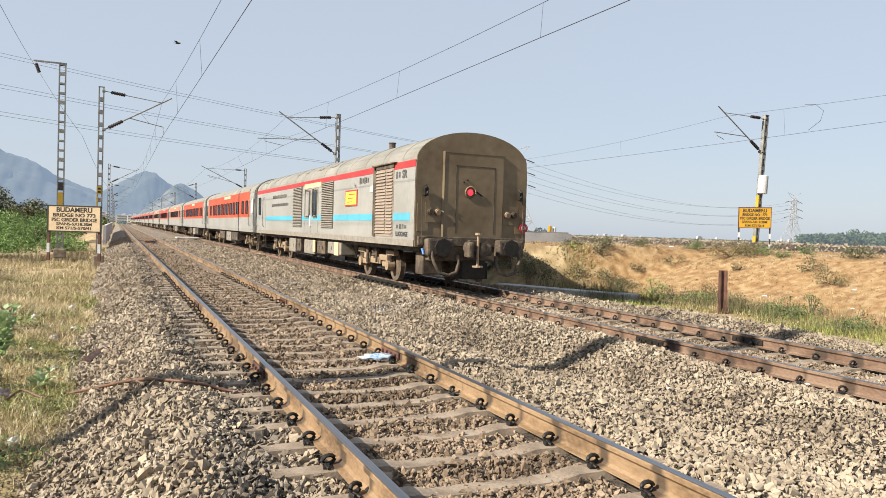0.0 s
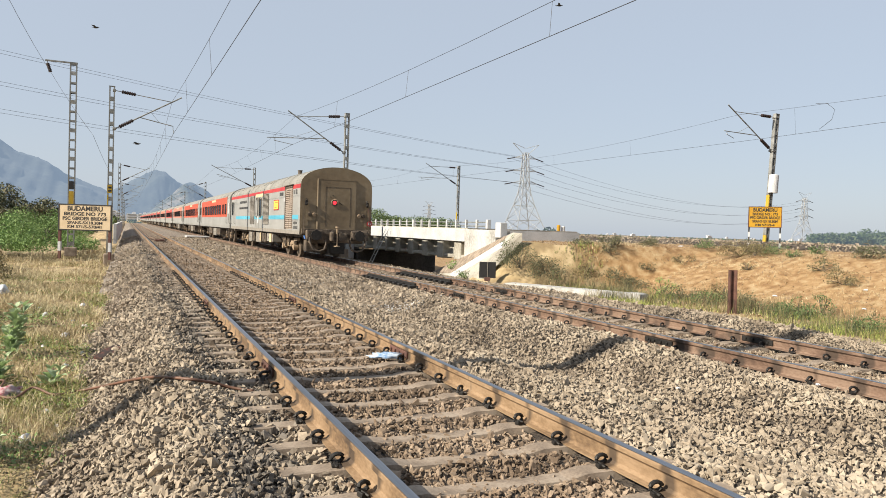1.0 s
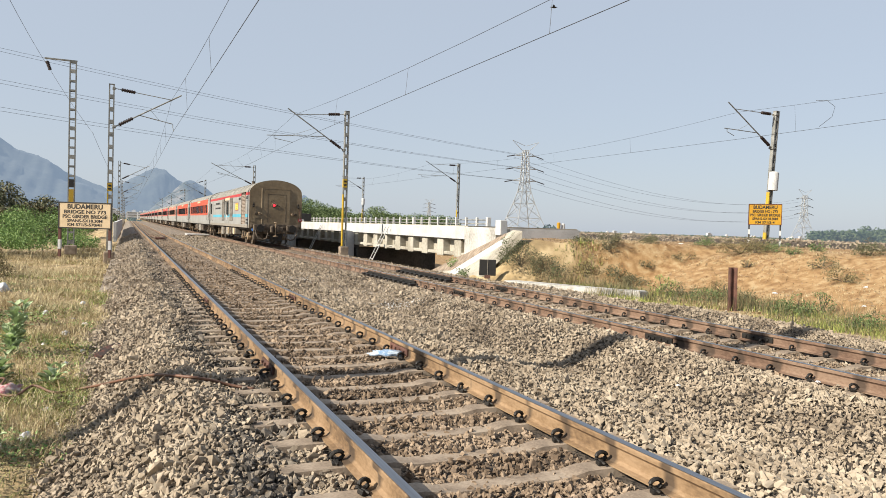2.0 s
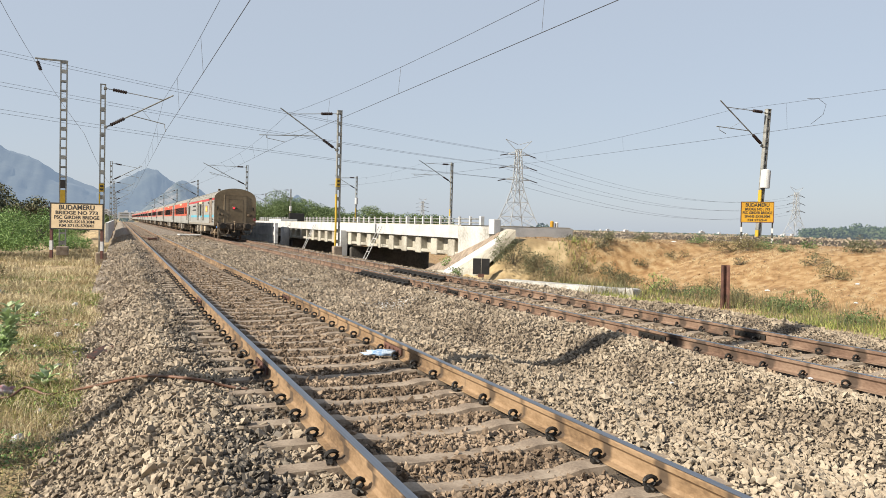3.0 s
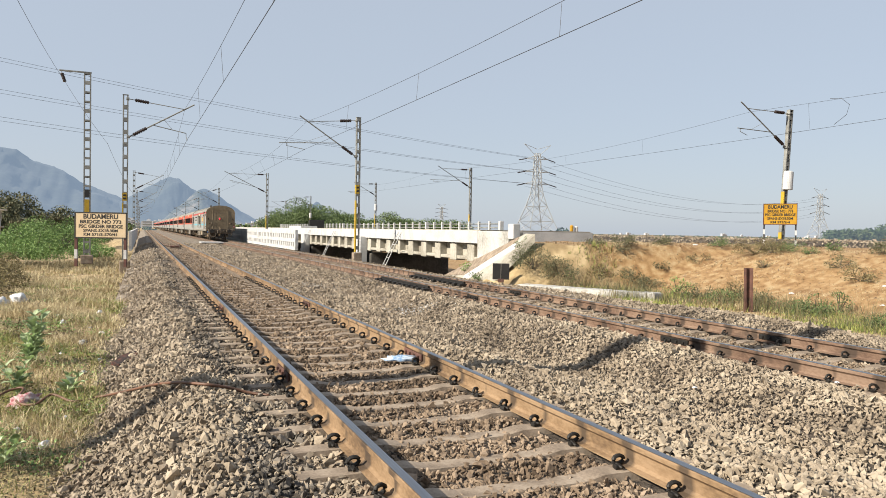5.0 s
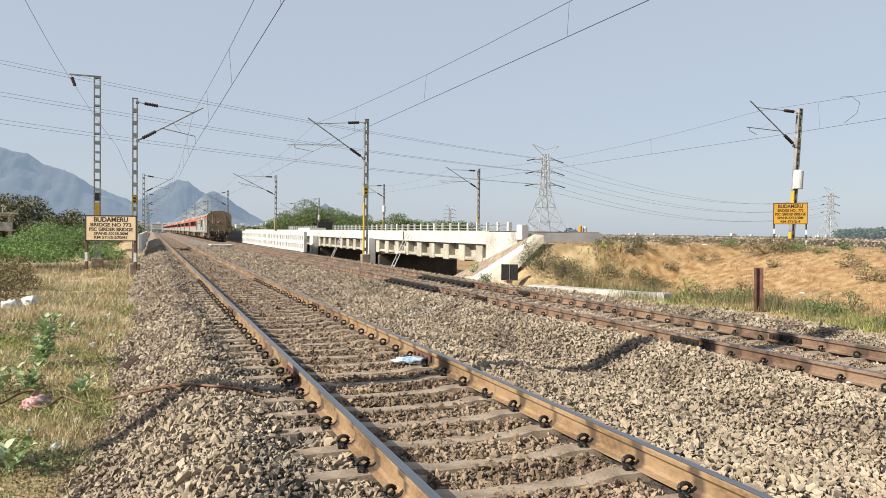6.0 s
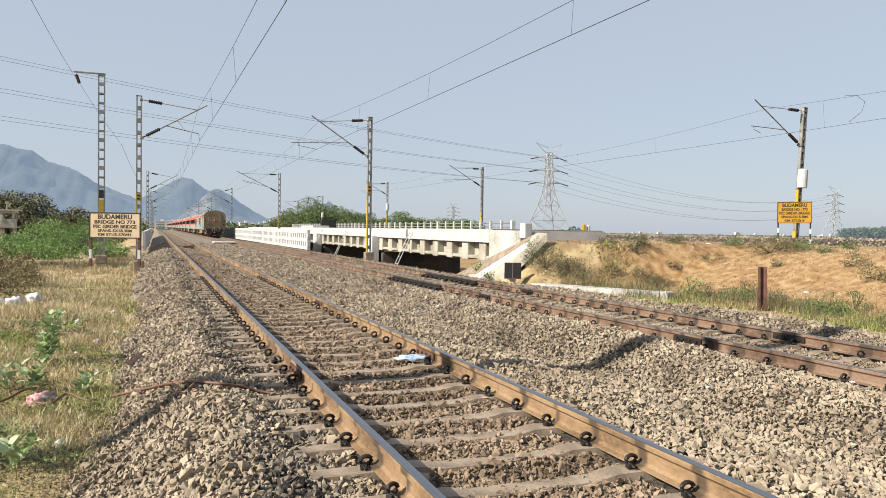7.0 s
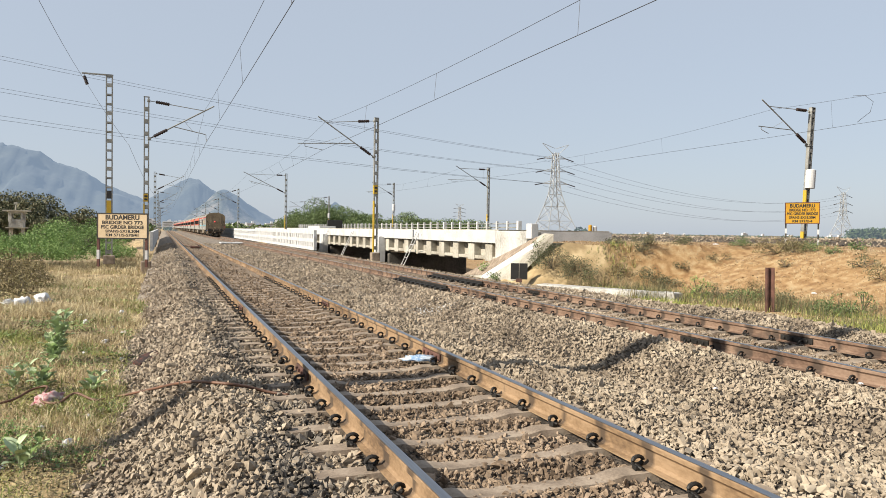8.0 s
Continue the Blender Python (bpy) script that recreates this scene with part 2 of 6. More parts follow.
def ground_material():
    """Dry grass on the near side, orange earth on the bank, by soil noise at two scales."""
    m = bpy.data.materials.new("dry_ground")
    m.use_nodes = True
    nt = m.node_tree
    N, L = nt.nodes, nt.links
    bs = N["Principled BSDF"]
    bs.inputs["Roughness"].default_value = 0.95
    geo = N.new("ShaderNodeNewGeometry")
    def noise_ramp(scale, detail, cols):
        n = N.new("ShaderNodeTexNoise")
        n.inputs["Scale"].default_value, n.inputs["Detail"].default_value = scale, detail
        L.new(geo.outputs["Position"], n.inputs["Vector"])
        r = N.new("ShaderNodeValToRGB")
        e = r.color_ramp.elements
        e[0].position, e[1].position = 0.34, 0.66
        e[0].color, e[1].color = (*cols[0], 1), (*cols[2], 1)
        e.new(0.5).color = (*cols[1], 1)
        L.new(n.outputs[0], r.inputs[0])
        return r, n
    grass, _ = noise_ramp(1.3, 8, [(0.15, 0.108, 0.056), (0.265, 0.195, 0.10), (0.42, 0.325, 0.185)])
    earth, ne = noise_ramp(3.4, 14, [(0.175, 0.096, 0.038), (0.262, 0.162, 0.072), (0.32, 0.232, 0.125)])
    sep = N.new("ShaderNodeSeparateXYZ")
    L.new(geo.outputs["Position"], sep.inputs[0])
    wob = N.new("ShaderNodeTexNoise")
    wob.inputs["Scale"].default_value = 0.8
    L.new(geo.outputs["Position"], wob.inputs["Vector"])
    z = N.new("ShaderNodeMath")
    z.operation = "MULTIPLY_ADD"
    L.new(wob.outputs[0], z.inputs[0])
    z.inputs[1].default_value = 3.0
    L.new(sep.outputs["X"], z.inputs[2])
    mr = N.new("ShaderNodeMapRange")
    mr.inputs["From Min"].default_value, mr.inputs["From Max"].default_value = 16.0, 18.5
    L.new(z.outputs[0], mr.inputs["Value"])
    mix = N.new("ShaderNodeMix")
    mix.data_type = "RGBA"
    L.new(mr.outputs[0], mix.inputs[0])
    L.new(grass.outputs[0], mix.inputs[6])
    L.new(earth.outputs[0], mix.inputs[7])
    L.new(mix.outputs[2], bs.inputs["Base Color"])
    b = N.new("ShaderNodeBump")
    b.inputs["Strength"].default_value, b.inputs["Distance"].default_value = 0.8, 0.035
    nb = N.new("ShaderNodeTexNoise")
    nb.inputs["Scale"].default_value, nb.inputs["Detail"].default_value = 16, 10
    L.new(geo.outputs["Position"], nb.inputs["Vector"])
    L.new(nb.outputs[0], b.inputs["Height"])
    L.new(b.outputs[0], bs.inputs["Normal"])
    return m


M["ground"] = ground_material()


# ---- mesh helpers ----
def box(bm, c, s, bevel=0.0, rot=None):
    m = Matrix.Translation(c) @ (rot or Matrix()) @ Matrix.Diagonal((*s, 1))
    r = bmesh.ops.create_cube(bm, size=1, matrix=m)
    if bevel:
        es = list({e for v in r["verts"] for e in v.link_edges})
        bmesh.ops.bevel(bm, geom=es, offset=bevel, segments=2, profile=0.6, affect="EDGES")


def rod(bm, a, b, r, r2=None, n=8):
    a, b = Vector(a), Vector(b)
    d = b - a
    m = Matrix.Translation((a + b) / 2) @ d.to_track_quat("Z", "Y").to_matrix().to_4x4()
    bmesh.ops.create_cone(bm, cap_ends=True, segments=n, radius1=r, radius2=r if r2 is None else r2, depth=d.length, matrix=m)


def tube(bm, pts, r, n=6):
    """A bent tube through the points."""
    rings = []
    pts = [Vector(p) for p in pts]
    for i, p in enumerate(pts):
        d = (pts[min(i + 1, len(pts) - 1)] - pts[max(i - 1, 0)]).normalized()
        q = d.to_track_quat("Z", "Y")
        rings.append([bm.verts.new(p + q @ Vector((r * math.cos(k * math.tau / n), r * math.sin(k * math.tau / n), 0))) for k in range(n)])
    for a, b in zip(rings, rings[1:]):
        for k in range(n):
            bm.faces.new((a[k], a[(k + 1) % n], b[(k + 1) % n], b[k]))
    bm.faces.new(rings[0][::-1])
    bm.faces.new(rings[-1])


def extrude_profile(bm, pts, y0, y1, steps=1):
    """A closed x-z outline drawn out along y."""
    rings = [[bm.verts.new((x, y0 + (y1 - y0) * i / steps, z)) for x, z in pts] for i in range(steps + 1)]
    n = len(pts)
    for a, b in zip(rings, rings[1:]):
        for k in range(n):
            bm.faces.new((a[k], a[(k + 1) % n], b[(k + 1) % n], b[k]))
    bm.faces.new(rings[0])
    bm.faces.new(rings[-1][::-1])
    bmesh.ops.recalc_face_normals(bm, faces=bm.faces[:])


def mesh_of(name, bm, mat, smooth=False):
    me = bpy.data.meshes.new(name)
    bm.to_mesh(me)
    bm.free()
    me.materials.append(M[mat])
    if smooth:
        me.polygons.foreach_set("use_smooth", [True] * len(me.polygons))
    return me


def part(name, bm, mat, parent=None, label="", smooth=False):
    ob = new(name, mesh_of(name, bm, mat, smooth))
    if parent:
        ob.parent = parent
    if label:
        ob["label"] = label
    return ob


def raw(name, verts, faces, mat):
    me = bpy.data.meshes.new(name)
    me.from_pydata(verts, [], faces)
    me.polygons.foreach_set("use_smooth", [False] * len(me.polygons))
    me.materials.append(M[mat])
    return new(name, me)


def quads(name, V, mats, idx=None):
    """A mesh of loose quads or triangles from an array (n, k, 3)."""
    n, k, _ = V.shape
    me = bpy.data.meshes.new(name)
    me.vertices.add(n * k)
    me.vertices.foreach_set("co", V.astype(np.float32).ravel())
    me.loops.add(n * k)
    me.loops.foreach_set("vertex_index", np.arange(n * k, dtype=np.int32))
    me.polygons.add(n)
    me.polygons.foreach_set("loop_start", np.arange(0, n * k, k, dtype=np.int32))
    me.polygons.foreach_set("loop_total", np.full(n, k, dtype=np.int32))
    for mm in mats:
        me.materials.append(M[mm])
    if idx is not None:
        me.polygons.foreach_set("material_index", idx.astype(np.int32))
    me.polygons.foreach_set("use_smooth", [False] * n)
    me.update(calc_edges=True)
    me.validate()
    return new(name, me)


rng = np.random.default_rng(7)
X1, X2, Z2 = 2.326, 8.5, -0.07     # centre lines of both tracks, and the second one's rail level
SLEEPER = 0.58


# ---- ground ----
def smooth(a, b, t):
    t = np.clip((t - a) / (b - a), 0, 1)
    return t * t * (3 - 2 * t)


def ground_z(x, y):
    """Height of the bare ground: verge, formation, ditch, bank with the third line, river gap."""
    z = -0.62 + 0.34 * smooth(14, 36, y) * (1 - smooth(-0.6, 1.0, x)) + 0 * x
    z = z + 0.03 * np.sin(x * 1.7 + y * 0.9) + 0.02 * np.sin(x * 3.1 - y * 2.3)
    near = smooth(22.0, 24.0, y)
    t = (x + 0.25 * np.sin(y * 0.7) + 0.06 * np.sin(y * 2.1 + x) - 16.5 + 4.2 * near) / (6.5 - 4.6 * near)
    bank = smooth(0, 1, t)
    z = z + bank * 1.66 * (1 - smooth(60, 140, x))
    z = z + bank * (1 - bank) * 0.12 * np.sin(x * 2.3 + y * 1.1)
    apron = 1.02 - 0.26 * (y - 26.33) + 1.24 * (x - 14.0)
    z = np.where((y > 21.4) & (x < 14.6), np.minimum(z, np.maximum(apron, -0.9) - 0.06), z)
    gap = smooth(30.8, 33.5, y) * (1 - smooth(121, 126, y)) * smooth(12.6, 13.8, x) * (1 - smooth(60, 90, x))
    z = z * (1 - gap) + gap * -4.0
    gl = smooth(50.0, 56.0, y) * (1 - smooth(128, 134, y)) * (1 - smooth(-5.5, -2.6, x)) * smooth(-60, -40, x)
    z = z * (1 - gl) + gl * -3.0
    return z


def spread(lo, hi, fine_lo, fine_hi, step, growth):
    a = list(np.arange(fine_lo, fine_hi, step))
    s = step
    while a[-1] < hi:
        s *= growth
        a.append(a[-1] + s)
    s = step
    while a[0] > lo:
        s *= growth
        a.insert(0, a[0] - s)
    return np.array(a)


def grid(name, xs, ys, zf, mat):
    X, Y = np.meshgrid(xs, ys)
    Z = zf(X, Y)
    nx, ny = len(xs), len(ys)
    v = np.stack([X, Y, Z], -1).reshape(-1, 3)
    i = np.arange(nx * ny).reshape(ny, nx)
    f = np.stack([i[:-1, :-1], i[:-1, 1:], i[1:, 1:], i[1:, :-1]], -1).reshape(-1, 4)
    ob = raw(name, v.tolist(), f.tolist(), mat)
    ob.data.polygons.foreach_set("use_smooth", [True] * len(ob.data.polygons))
    return ob


ground = grid("ground", spread(-3500, 4500, -8, 34, 0.4, 1.16), spread(-60, 4800, -4, 50, 0.55, 1.12), ground_z, "ground")
tagged(ground, "dry grassy verge, ditch and orange earth bank", "ground", kind="structure")


SHOULDERS = ((-0.7, -0.68), (-0.3, -0.55), (0.1, -0.28), (0.4, -0.11), (0.55, -0.09), (0.75, -0.15), (1.0, -0.21), (3.6, -0.21), (3.85, -0.17), (4.25, -0.18),
             (4.6, -0.27), (5.0, -0.36), (5.3, -0.35), (5.8, -0.20), (6.2, -0.07), (6.45, -0.04), (6.7, -0.11), (7.1, -0.27), (9.85, -0.28), (10.1, -0.21),
             (10.5, -0.10), (10.8, -0.11), (11.4, -0.26), (12.2, -0.55), (13.3, -0.88))


def bed_z(x, y):
    """Top of the ballast bed: heaps along the sleeper ends, a trough between the tracks, lower further on."""
    z = np.interp(x, [k[0] for k in SHOULDERS], [k[1] for k in SHOULDERS])
    flat = np.interp(x, (-0.7, 0.62, 5.0, 6.9, 10.4, 13.0, 13.3), (-0.68, -0.21, -0.21, -0.28, -0.28, -0.78, -0.88))
    z = flat + (z - flat) * (1 - 0.75 * smooth(11, 24, y)) * (1 + 0.16 * np.sin(y * 0.9 + x))
    for xc, dip in ((X1, 0.020), (X2, 0.025)):
        z = z - dip * (1 - smooth(1.0, 1.55, np.abs(x - xc)))
    return z + 0.012 * np.sin(x * 5 + y * 3.7) * np.sin(y * 2.9 - x * 1.3)


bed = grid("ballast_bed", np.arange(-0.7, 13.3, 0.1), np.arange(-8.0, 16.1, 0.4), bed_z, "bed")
bed_far = grid("ballast_bed_far", np.arange(-0.7, 13.3, 0.1), spread(15.6, 330, 15.6, 60, 0.8, 1.08), bed_z, "bed_far")
tagged(bed_far, "grey crushed-stone bed further along the tracks", "ballast", kind="structure")
tagged(bed, "crushed-stone bed under two railway tracks, darkened for shaded gaps", "ballast", kind="structure")


# ---- tracks ----
def rail_profile(x, z):
    """Outline of a flat-bottom rail with its head top at z."""
    half = [(0.034, 0.0), (0.036, -0.006), (0.036, -0.036), (0.020, -0.048), (0.009, -0.060), (0.009, -0.135), (0.030, -0.155), (0.075, -0.163), (0.075, -0.172)]
    return [(x + a, z + b) for a, b in half] + [(x - a, z + b) for a, b in half[::-1]]


def rail(x, z, mat, parent, y0=-8.0, y1=320.0):
    bm = bmesh.new()
    extrude_profile(bm, rail_profile(x, z), y0, y1)
    r = part("rail", bm, mat, parent)
    bm = bmesh.new()
    box(bm, (x, (y0 + y1) / 2, z + 0.0022), (0.060, y1 - y0, 0.004))
    part("running_surface", bm, "railtop", r, "polished bright running surface")
    return r


def sleeper_mesh():
    bm = bmesh.new()
    pts = [(-1.375, 0.0), (-0.6, 0.0), (-0.45, -0.03), (0.45, -0.03), (0.6, 0.0), (1.375, 0.0)]
    rows = []
    for w, dz in ((0.085, 0.0), (0.125, -0.16)):
        rows.append([[bm.verts.new((x, s * w, z + dz)) for x, z in pts] for s in (-1, 1)])
    t, b = rows
    for k in range(5):
        bm.faces.new((t[0][k], t[0][k + 1], t[1][k + 1], t[1][k]))
        for s in (0, 1):
            bm.faces.new((t[s][k], t[s][k + 1], b[s][k + 1], b[s][k]))
    for k in (0, 5):
        bm.faces.new((t[0][k], t[1][k], b[1][k], b[0][k]))
    bmesh.ops.recalc_face_normals(bm, faces=bm.faces[:])
    return mesh_of("sleeper", bm, "concrete")


def clip_mesh():
    """A sprung steel rail clip: a bent bar seen as a loop, with its cast shoulder."""
    bm = bmesh.new()
    pts = [(0.02 + 0.052 * math.cos(a), -0.02 - 0.035 * a / 6, 0.062 + 0.046 * math.sin(a)) for a in [k * 6.0 / 11 - 0.4 for k in range(12)]]
    tube(bm, pts, 0.0195, 6)
    tube(bm, [(0.06, -0.05, 0.045), (0.045, 0.02, 0.03), (0.03, 0.07, 0.022)], 0.013, 6)
    box(bm, (0.045, 0.01, 0.012), (0.06, 0.07, 0.05), 0.01)
    return mesh_of("clip", bm, "black")


SLEEPER_ME, CLIP_ME = sleeper_mesh(), clip_mesh()


def track(xc, z, name, mat, y_first, label):
    """Two rails on concrete sleepers; the near sleepers carry their own clips."""
    t = tagged(new(name), label, "railway track", group="railway tracks")
    t.location = (0, 0, 0)
    for s in (-1, 1):
        rail(xc + s * 0.874, z, mat, t)
    far = []
    n_near = 62
    for i in range(n_near):
        y = y_first + i * SLEEPER
        sl = new("sleeper", SLEEPER_ME)
        sl.parent = t
        sl.location = (xc, y, z - 0.176)
        sl.rotation_euler = (0, 0, rng.normal(0, 0.006))
        if i < 46:
            for s in (-1, 1):
                for o in (-1, 1):
                    c = new("clip", CLIP_ME)
                    c.parent = sl
                    c.location = (s * 0.874 + o * 0.085, 0, 0.008)
                    c.rotation_euler = (rng.normal(0, 0.12), rng.normal(0, 0.12), rng.normal(0, 0.25) + (0 if o > 0 else math.pi))
                    c.scale = (0.82, 0.82, 0.70)
    V = np.array([v.co[:] for v in SLEEPER_ME.vertices])
    F = np.array([p.vertices[:] for p in SLEEPER_ME.polygons if len(p.vertices) == 4])
    k = int((318 - y_first) / SLEEPER)
    vs, fs = [], []
    for i in range(n_near, k):
        fs += (F + len(vs) * len(V)).tolist()
        vs.append(V + np.array([xc, y_first + i * SLEEPER, z - 0.176]))
    ob = raw("far_sleeper", np.concatenate(vs).tolist(), fs, "concrete")
    ob.parent = t
    tagged(ob, kind="stuff")
    return t


def fishplate(x, y, z, parent, mat="rust"):
    bm = bmesh.new()
    for s in (-1, 1):
        box(bm, (x + s * 0.022, y, z - 0.098), (0.026, 0.62, 0.085), 0.008)
        for k in range(4):
            box(bm, (x + s * 0.045, y - 0.22 + k * 0.147, z - 0.098), (0.03, 0.035, 0.035), 0.006)
    return part("fishplate", bm, mat, parent, "dark bolted rail joint plate")


track_near = track(X1, 0.0, "railway_track", "rail", 3.58 - 10 * SLEEPER, "rusty broad-gauge rails on concrete sleepers in stone ballast")
track_far = track(X2, Z2, "railway_track", "rail_red", 3.2 - 10 * SLEEPER, "reddish rusty rails on concrete sleepers carrying the train")


# ---- overhead line ----
def mast_bm(bm, h, w=0.26, d=0.20, step=0.62):
    """A built-up mast: two channels joined by batten plates."""
    for s in (-1, 1):
        box(bm, (s * (w / 2 - 0.03), 0, h / 2), (0.06, d, h))
    z = 0.25
    while z < h - 0.1:
        for e in (-1, 1):
            box(bm, (0, e * (d / 2 - 0.004), z), (w - 0.12, 0.008, 0.20))
        z += step
    box(bm, (0, 0, h + 0.01), (w + 0.02, d + 0.02, 0.02))


def insulator(bm, a, b, n=6, r=0.085):
    """A thick ribbed rod insulator with metal caps."""
    a, b = Vector(a), Vector(b)
    d = b - a
    rod(bm, a, b, r * 0.72, n=8)
    for k in range(n):
        c = a + d * ((k + 0.5) / n)
        u = d.normalized() * (d.length / n * 0.32)
        rod(bm, c - u, c + u, r, n=8)


def overhead_mast(base, h, stay, low, arm, contact, label, paint=(), lean=0.0, turn=0.0, drum=None):
    """Mast with a stay, a bracket tube and a register arm, all given as (x, z) from the mast's foot."""
    m = tagged(new("catenary_mast"), label, "catenary mast", group="catenary masts")
    m.matrix_world = pose(*base, 0, lean, turn)
    s = 1 if stay[0] > 0 else -1
    bm = bmesh.new()
    mast_bm(bm, h)
    part("mast", bm, "galv", m)
    bm = bmesh.new()
    box(bm, (0, 0, -0.42), (0.5, 0.5, 0.8), 0.05)
    part("foundation", bm, "concrete", m)
    tip, foot = Vector((stay[0], 0, stay[1])), Vector((s * 0.16, 0, low))
    top = Vector((s * 0.14, 0, h - 0.18))
    d, e = (tip - foot).normalized(), (tip - top).normalized()
    for a, b in ((foot + d * 0.22, foot + d * 0.95), (top + e * 0.3, top + e * 0.95)):
        bm = bmesh.new()
        insulator(bm, a, b)
        part("insulator", bm, "insul", m, "brown ribbed insulator")
    bm = bmesh.new()
    rod(bm, top, tip, 0.02, n=6)
    part("stay_tube", bm, "galv", m)
    bm = bmesh.new()
    rod(bm, foot, tip + d * 0.55, 0.034, n=6)
    box(bm, (s * 0.13, 0, low), (0.16, 0.3, 0.12), 0.02)
    box(bm, (s * 0.10, 0, h - 0.18), (0.14, 0.28, 0.12), 0.02)
    part("bracket_tube", bm, "galv", m)
    bm = bmesh.new()
    a0 = foot + d * 1.3
    rod(bm, a0, (arm[0], 0, arm[1]), 0.022, n=6)
    hx = arm[0] * 0.72 + contact[0] * 0.28
    hz = a0.z + (arm[1] - a0.z) * (hx - a0.x) / (arm[0] - a0.x)
    rod(bm, (hx, 0, hz), (hx, 0, hz - 0.16), 0.016, n=5)
    rod(bm, (hx, 0, hz - 0.16), (contact[0], 0, contact[1]), 0.016, n=5)
    rod(bm, foot + d * ((tip - foot).length * 0.62), (a0.x + (arm[0] - a0.x) * 0.6, 0, a0.z + (arm[1] - a0.z) * 0.6), 0.008, n=4)
    part("register_arm", bm, "galv", m)
    for z0, z1, col in paint:
        bm = bmesh.new()
        box(bm, (-0.134, 0, (z0 + z1) / 2), (0.012, 0.19, z1 - z0))
        box(bm, (-0.105 if col == "yellow" else -0.02, -0.106, (z0 + z1) / 2), (0.06 if col == "yellow" else 0.2, 0.010, z1 - z0))
        band = part("painted_band", bm, "yellow", m, "yellow painted band" if col == "yellow" else "yellow number plate with dark bars")
        if col == "ink":
            for k in (0.3, 0.7):
                bm = bmesh.new()
                box(bm, (-0.02, -0.113, z0 + (z1 - z0) * k), (0.14, 0.006, (z1 - z0) * 0.22))
                part("number_bar", bm, "ink", band)
    if drum:
        bm = bmesh.new()
        rod(bm, (-0.06, -0.24, drum), (-0.06, -0.24, drum + 0.95), 0.25, n=18)
        rod(bm, (-0.06, -0.24, drum + 0.95), (-0.06, -0.24, drum + 1.0), 0.25, 0.16, 18)
        part("drum", bm, "white", m, "white cylindrical box strapped to mast")
    return m


# near line, second line, third line
overhead_mast((-0.80, 39.8, -0.28), 8.3, (2.80, 7.80), 6.22, (2.85, 6.58), (2.92, 6.20), "lattice steel catenary mast beside the track at the sign", ((1.9, 2.9, "yellow"), (3.0, 3.4, "ink")))
overhead_mast((11.55, 40.8, 0.16), 7.8, (-2.95, 7.36), 5.55, (-4.55, 6.08), (-3.1, 5.78), "lattice steel catenary mast with yellow band beside rails", ((0.0, 3.0, "yellow"), (3.4, 3.9, "ink")))
overhead_mast((13.3, 85.0, -0.6), 8.4, (-4.3, 8.2), 6.2, (-4.2, 7.45), (-3.2, 7.1), "grey steel catenary mast behind the white wall", ((2.0, 3.6, "yellow"),))
overhead_mast((31.80, 29.0, 0.80), 7.5, (-3.0, 7.2), 5.5, (-3.6, 6.1), (-2.9, 5.8), "catenary mast with white drum on the earth bank", ((0.0, 0.9, "yellow"), (2.2, 3.1, "yellow")), 3.2, 0, 3.2)
overhead_mast((32.2, 70.0, 0.9), 7.3, (-3.3, 7.1), 5.3, (-4.6, 5.9), (-3.4, 5.7), "catenary mast on the far bridge", ((1.0, 2.4, "yellow"),))
overhead_mast((33.5, 108.0, 0.9), 7.9, (-3.0, 7.6), 6.0, (-4.4, 6.4), (-3.2, 6.2), "catenary mast with white drum before green trees", ((1.0, 3.0, "yellow"),), 0, 0, 3.6)
overhead_mast((32.4, 150.0, 0.6), 7.7, (-3.2, 7.4), 5.8, (-4.4, 6.3), (-3.2, 6.1), "distant catenary mast of the third line", ((1.0, 3.0, "yellow"),), 0, 0, 3.2)
overhead_mast((34.0, 187.0, 0.4), 8.2, (-3.2, 7.8), 6.2, (-4.4, 6.6), (-3.2, 6.4), "distant catenary mast of the third line")
for y in (128, 176, 230, 290):
    overhead_mast((12.0, y, -0.3), 7.9 + y * 0.004, (-3.0, 7.4), 5.9, (-4.2, 6.4), (-3.3, 6.0), "distant grey catenary mast beside the second track")
for y in (92, 140, 196, 255, 310):
    overhead_mast((-0.9, y, -0.3), 8.2, (2.8, 7.6), 6.1, (2.9, 6.5), (3.0, 6.1), "distant grey catenary mast beside the first track")


